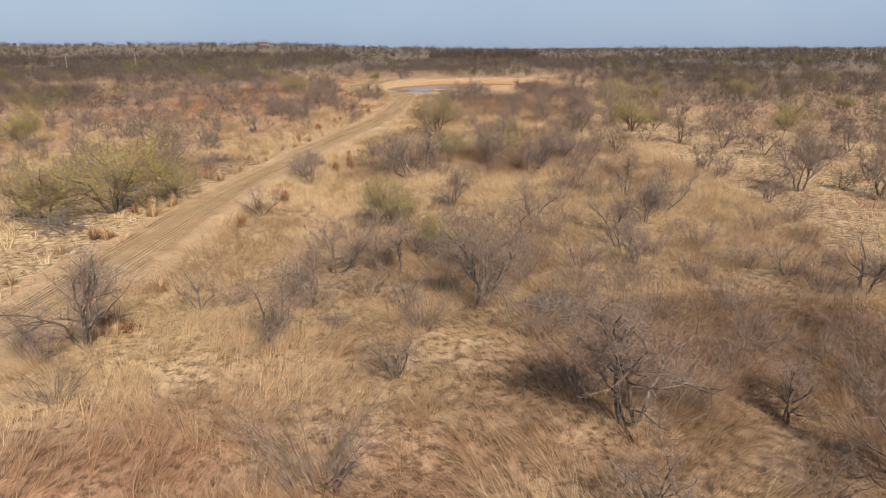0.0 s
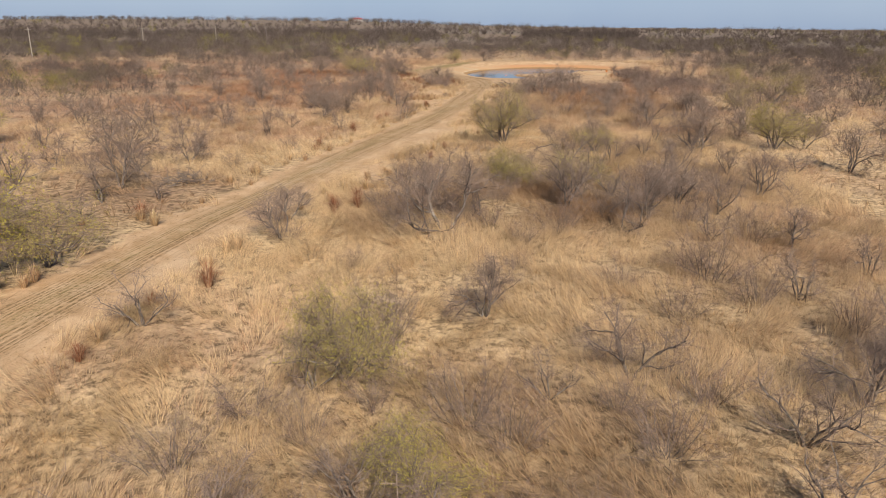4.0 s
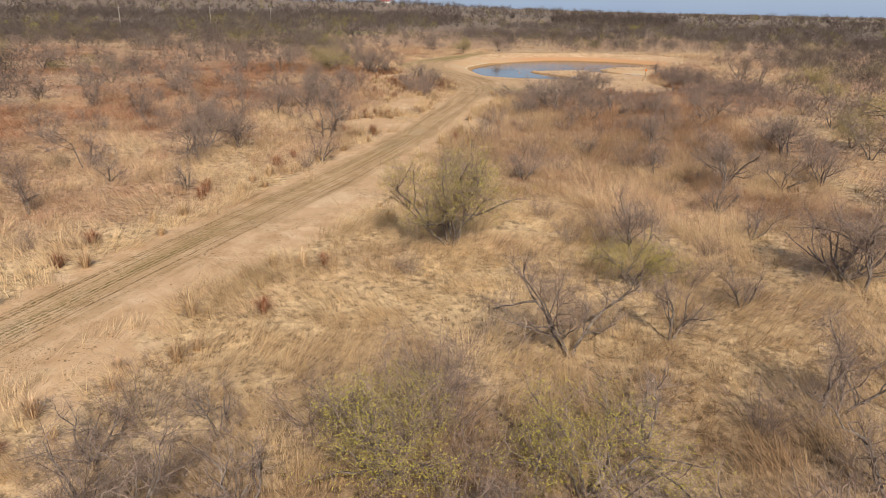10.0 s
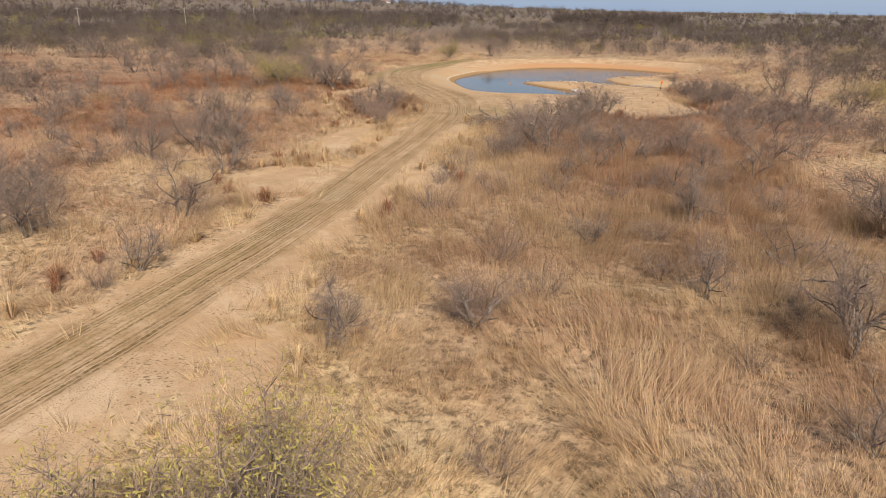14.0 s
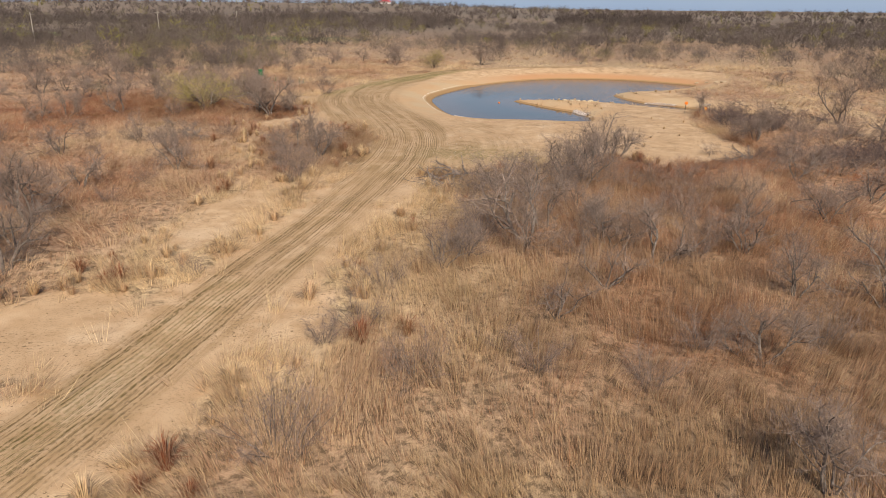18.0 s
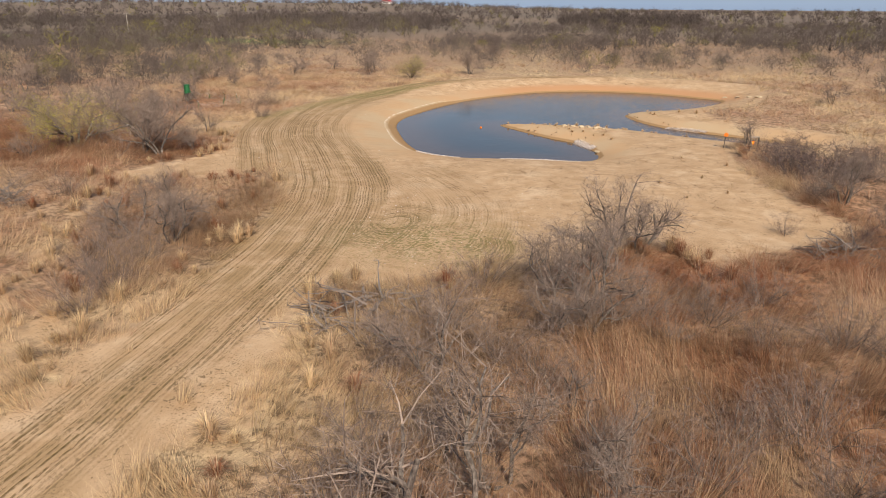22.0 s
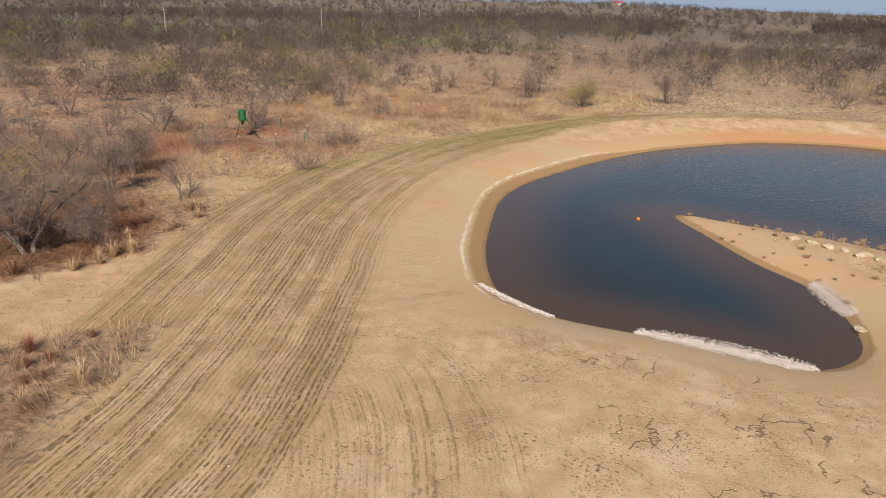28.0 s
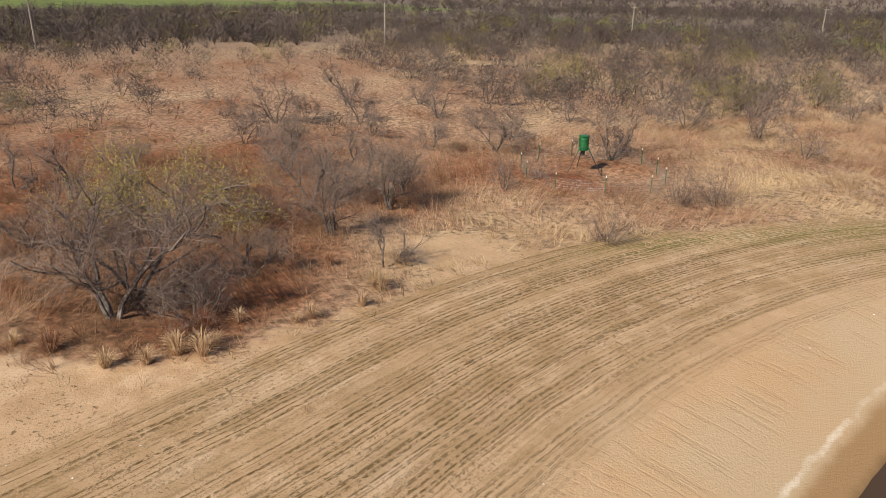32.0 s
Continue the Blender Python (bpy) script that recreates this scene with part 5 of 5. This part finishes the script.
def stake_sign(x, y, turn):
    t = new("stake_marker")
    t.matrix_basis = pose(x, y, at_ground(x, y), 0, 4, turn)
    part("stake", box(-0.025, 0.025, -0.02, 0.02, -0.1, 0.85, 0.005), STEEL, t)
    part("disc", bar((0, -0.024, 1.0), (0, -0.044, 1.0), 0.16, sides=20), ORANGE, t, "orange round disc")
    return tagged(t, "small orange disc marker on a short stake", "marker")


target_stand(17.2, 160.6, 15)
stake_sign(15.4, 161.4, 10)

# orange float on the water
fl = new("float_buoy")
fl.matrix_basis = pose(-4.4, 171.95, WATER_Z, 12, 0, 0) @ Matrix.Scale(0.7, 4)
part("ball", turned([(0.03, -0.10), (0.13, -0.06), (0.165, 0.02), (0.14, 0.10), (0.06, 0.155), (0.02, 0.165)], 16), ORANGE, fl)
part("eyelet", turned([(0.022, 0.166), (0.022, 0.21), (0.012, 0.215)], 8), STEEL, fl)
tagged(fl, "small orange float on the pond", "buoy")


# ---------- stones ----------
def stones(name, label, pts, sizes, mat, seed, category="gravel"):
    """Angular little stones, each a lumpy octahedron."""
    rs = np.random.RandomState(seed)
    base = np.array([(1, 0, 0), (-1, 0, 0), (0, 1, 0), (0, -1, 0), (0, 0, 1), (0, 0, -0.8)], float)
    tri = np.array([(0, 2, 4), (2, 1, 4), (1, 3, 4), (3, 0, 4), (2, 0, 5), (1, 2, 5), (3, 1, 5), (0, 3, 5)])
    n = len(pts)
    v = base[None] * rs.uniform(0.6, 1.2, (n, 6, 1)) + rs.normal(0, 0.15, (n, 6, 3))
    a = rs.uniform(0, 6.283, n)
    c, s = np.cos(a)[:, None], np.sin(a)[:, None]
    v = np.stack([v[..., 0] * c - v[..., 1] * s, v[..., 0] * s + v[..., 1] * c, v[..., 2] * 0.7], -1) * sizes[:, None, None]
    v += pts[:, None, :]
    f = (tri[None] + (np.arange(n) * 6)[:, None, None]).reshape(-1)
    ob = new(name, mesh_of(name, v.reshape(-1, 3), f, 3, mat))
    return tagged(ob, label, category, kind="stuff")


def shore_gravel(a, b, width, n, seed):
    rs = np.random.RandomState(seed)
    t, w = rs.rand(n), rs.normal(0, 0.4, n)
    w = np.clip(w, -1, 1) * width * (0.35 + 0.65 * np.sin(3.1416 * np.clip(t, 0.03, 0.97)) ** 0.5)
    dx, dy = b[0] - a[0], b[1] - a[1]
    k = math.hypot(dx, dy)
    x, y = a[0] + dx * t - dy / k * w + rs.normal(0, 0.04, n), a[1] + dy * t + dx / k * w
    z = np.maximum(height(x, y), WATER_Z - 0.02) + rs.uniform(0.0, 0.10, n)
    stones("shore_gravel", "bank of white crushed limestone at the water's edge", np.stack([x, y, z], -1), rs.uniform(0.014, 0.038, n), STONE, seed)


shore_gravel((-7.4, 158.0), (-3.9, 156.8), 0.4, 5200, 201)
shore_gravel((-0.9, 157.4), (4.9, 157.7), 0.85, 13000, 202)
shore_gravel((4.5, 166.1), (5.9, 163.2), 0.5, 2600, 203)
shore_gravel((10.6, 171.9), (14.8, 169.2), 0.45, 1500, 204)
shore_gravel((12.8, 175.4), (16.2, 173.5), 0.45, 1300, 205)
rs = np.random.RandomState(210)
px, py = rs.uniform(-24, 16, 5200), rs.uniform(126, 200, 5200)
ok = (dirt_depth(px, py) > 0.5) & (pond_distance(px, py) > 1.2) & (rs.rand(5200) < 0.05 + 0.9 * (np.hypot(px - 1, py - 138) < 7))
px, py = px[ok][:500], py[ok][:500]
stones("loose_pebbles", "white pebbles scattered on bare sand", np.stack([px, py, height(px, py) + 0.012], -1), rs.uniform(0.012, 0.04, len(px)), STONE, 211, "pebbles")
rs = np.random.RandomState(220)
px, py = rs.uniform(-26, 18, 9000), rs.uniform(20, 200, 9000)
ok = ((np.abs(dirt_depth(px, py) - 0.6) < 1.2) | ((px > 4) & (dirt_depth(px, py) > 0) & (py > 138))) & (pond_distance(px, py) > 2.2)
px, py = px[ok][:2500], py[ok][:2500]
stones("soil_clods", "small brown clods along the sandy verge", np.stack([px, py, height(px, py) + 0.01], -1), rs.uniform(0.015, 0.045, len(px)), simple("clod", (0.26, 0.18, 0.10), 0.95, 0.1, 0.3, 12.0), 221, "clods")


def rock(x, y, s, seed):
    rs = random.Random(seed)
    bm = bmesh.new()
    bmesh.ops.create_icosphere(bm, subdivisions=2, radius=1)
    for v in bm.verts:
        q = v.co * 1.3 + Vector((seed * 3.1, 0, 0))
        v.co *= 0.75 + 0.45 * noise.noise(q)
        v.co.z = max(v.co.z, -0.6)
    me = bpy.data.meshes.new("rock")
    bm.to_mesh(me)
    bm.free()
    me.materials.append(TAN_ROCK)
    ob = new("rock", me)
    ob.matrix_basis = pose(x, y, at_ground(x, y) + s * 0.12, 0, 0, rs.uniform(0, 360)) @ Matrix.Diagonal((s * rs.uniform(1, 1.6), s, s * 0.5, 1))
    return tagged(ob, "flat tan rock half sunk in the pond bank", "rock", "rocks on the bank")


for i, (x, y, s) in enumerate(((3.4, 170.6, 0.30), (4.2, 170.3, 0.22), (4.9, 169.9, 0.34), (5.6, 169.6, 0.26), (6.3, 169.2, 0.40), (6.9, 168.9, 0.24), (6.2, 162.0, 0.30), (23.6, 198.0, 0.4), (24.6, 196.6, 0.35), (25.3, 195.0, 0.45), (22.4, 199.4, 0.3))):
    rock(x, y, s, i + 1)


# ---------- single grass tufts on the sandy verge ----------
def tuft_mesh(name, seed, n, tone, high):
    rs = np.random.RandomState(seed)
    a = rs.uniform(0, 6.283, n)
    out = rs.uniform(0.1, 1.0, n) ** 0.8
    h = high * rs.uniform(0.6, 1.1, n) * (1.05 - 0.45 * out)
    r0 = 0.07 * np.sqrt(rs.rand(n))
    reach = out * high * 0.75
    ca, sa = np.cos(a), np.sin(a)
    w = rs.uniform(0.004, 0.008, n)
    ring = lambda r, z, k: np.stack([np.stack([ca * r - sa * w * k * s, sa * r + ca * w * k * s, z], -1) for s in (-1, 1)], 1)
    base, mid = ring(r0, np.full(n, -0.03), 1), ring(r0 + reach * 0.35, h * 0.7, 0.85)
    tip = np.stack([ca * (r0 + reach), sa * (r0 + reach), h * (1.0 - 0.25 * out)], -1)[:, None]
    co = np.concatenate([base, mid, tip], 1).reshape(-1, 3)
    o = (np.arange(n) * 5)[:, None]
    f = np.concatenate([o + np.array([[0, 1, 3, 0, 3, 2, 2, 3, 4]])], 1).reshape(-1)
    return mesh_of(name, co, f, 3, BLADE, {"tone": np.repeat(np.clip(tone + rs.normal(0, 0.08, n), 0, 1), 5), "weed": np.zeros(n * 5)})


TUFTS = [tuft_mesh("bunchgrass", 300 + i, 150, 0.08 + 0.1 * i, 0.62) for i in range(3)]
REDTUFTS = [tuft_mesh("red_bunchgrass", 310 + i, 170, 0.80 + 0.1 * i, 0.75) for i in range(2)]


def tufts(name, meshes, label, group, n, seed, box_, lo, hi):
    rs, rn = random.Random(seed), np.random.RandomState(seed)
    xs, ys = rn.uniform(*box_[:2], 9000), rn.uniform(*box_[2:], 9000)
    e = dirt_depth(xs, ys)
    ok = (e > lo) & (e < hi) & (pond_distance(xs, ys) > 1.8)
    xs, ys = xs[ok][:n], ys[ok][:n]
    for x, y, z in zip(xs, ys, height(xs, ys)):
        ob = new(name, meshes[rs.randrange(len(meshes))])
        s = rs.uniform(0.8, 1.6)
        ob.matrix_basis = pose(x, y, z, 0, 0, rs.uniform(0, 360)) @ Matrix.Diagonal((s, s, s * rs.uniform(0.8, 1.1), 1))
        tagged(ob, label, "grass tuft", group)


tufts("bunchgrass_tuft", TUFTS, "pale straw bunchgrass tuft on the sandy verge", "bunchgrass tufts", 240, 5, (-26, 10, 20, 165), -1.3, 0.45)
tufts("red_grass_tuft", REDTUFTS, "dark rust-red bluestem tuft at the edge of the grass", "red grass tufts", 80, 6, (-26, 20, 20, 165), -2.6, -0.4)
rs = random.Random(9)
for x, y, s in ((4.5, 172.6, 0.8), (5.6, 173.0, 0.6), (6.4, 172.4, 0.9), (7.2, 172.0, 0.7), (2.0, 172.4, 0.45), (0.6, 173.2, 0.4), (8.6, 171.2, 0.5), (12.2, 180.5, 0.6), (14.6, 181.0, 0.8), (16.2, 180.2, 0.9), (9.5, 148.5, 0.5), (12.2, 150.4, 0.5), (13.0, 146.6, 0.45), (10.6, 145.0, 0.4), (14.4, 154.6, 0.6), (9.8, 141.6, 0.55), (-17.5, 158.5, 0.35), (11.8, 156.8, 0.4)):
    ob = new("bunchgrass_tuft", TUFTS[rs.randrange(3)])
    ob.matrix_basis = pose(x, y, at_ground(x, y), 0, 0, rs.uniform(0, 360)) @ Matrix.Diagonal((s, s, s, 1))
    tagged(ob, "small straw grass tuft on bare sand", "grass tuft", "bunchgrass tufts")
spit = np.random.RandomState(17)
sx, sy = spit.uniform(-3, 14, 700), spit.uniform(164, 184, 700)
sd = pond_distance(sx, sy)
ok = (sd > 0.45) & (sd < 2.6) & (spit.rand(700) < 0.35)
for x, y in list(zip(sx[ok], sy[ok]))[:60]:
    s = rs.uniform(0.3, 0.7)
    ob = new("bunchgrass_tuft", TUFTS[rs.randrange(3)])
    ob.matrix_basis = pose(x, y, at_ground(x, y), 0, 0, rs.uniform(0, 360)) @ Matrix.Diagonal((s, s, s * 0.7, 1))
    tagged(ob, "short straw grass tuft on the pond spit", "grass tuft", "bunchgrass tufts")
for i in range(14):
    x, y, s = rs.uniform(-19.5, -12.6), rs.uniform(143.2, 146.6), rs.uniform(0.7, 1.2)
    if dirt_depth(np.array([x]), np.array([y]))[0] < 0.2:
        ob = new("red_grass_tuft", REDTUFTS[rs.randrange(2)])
        ob.matrix_basis = pose(x, y, at_ground(x, y), 0, 0, rs.uniform(0, 360)) @ Matrix.Diagonal((s, s, s * 0.8, 1))
        tagged(ob, "rust-red bluestem tuft in straw grass beside the clearing", "grass tuft", "red grass tufts")
for i in range(34):
    x, y, s = rs.uniform(4.6, 11.5), rs.uniform(131.2, 136.2), rs.uniform(0.8, 1.4)
    if 136.6 - y > abs(x - 8.2) * 0.55:
        ob = new("red_grass_tuft", REDTUFTS[rs.randrange(2)])
        ob.matrix_basis = pose(x, y, at_ground(x, y), 0, 0, rs.uniform(0, 360)) @ Matrix.Diagonal((s, s, s, 1))
        tagged(ob, "rust-red bluestem tuft round the foot of a tree", "grass tuft", "red grass tufts")
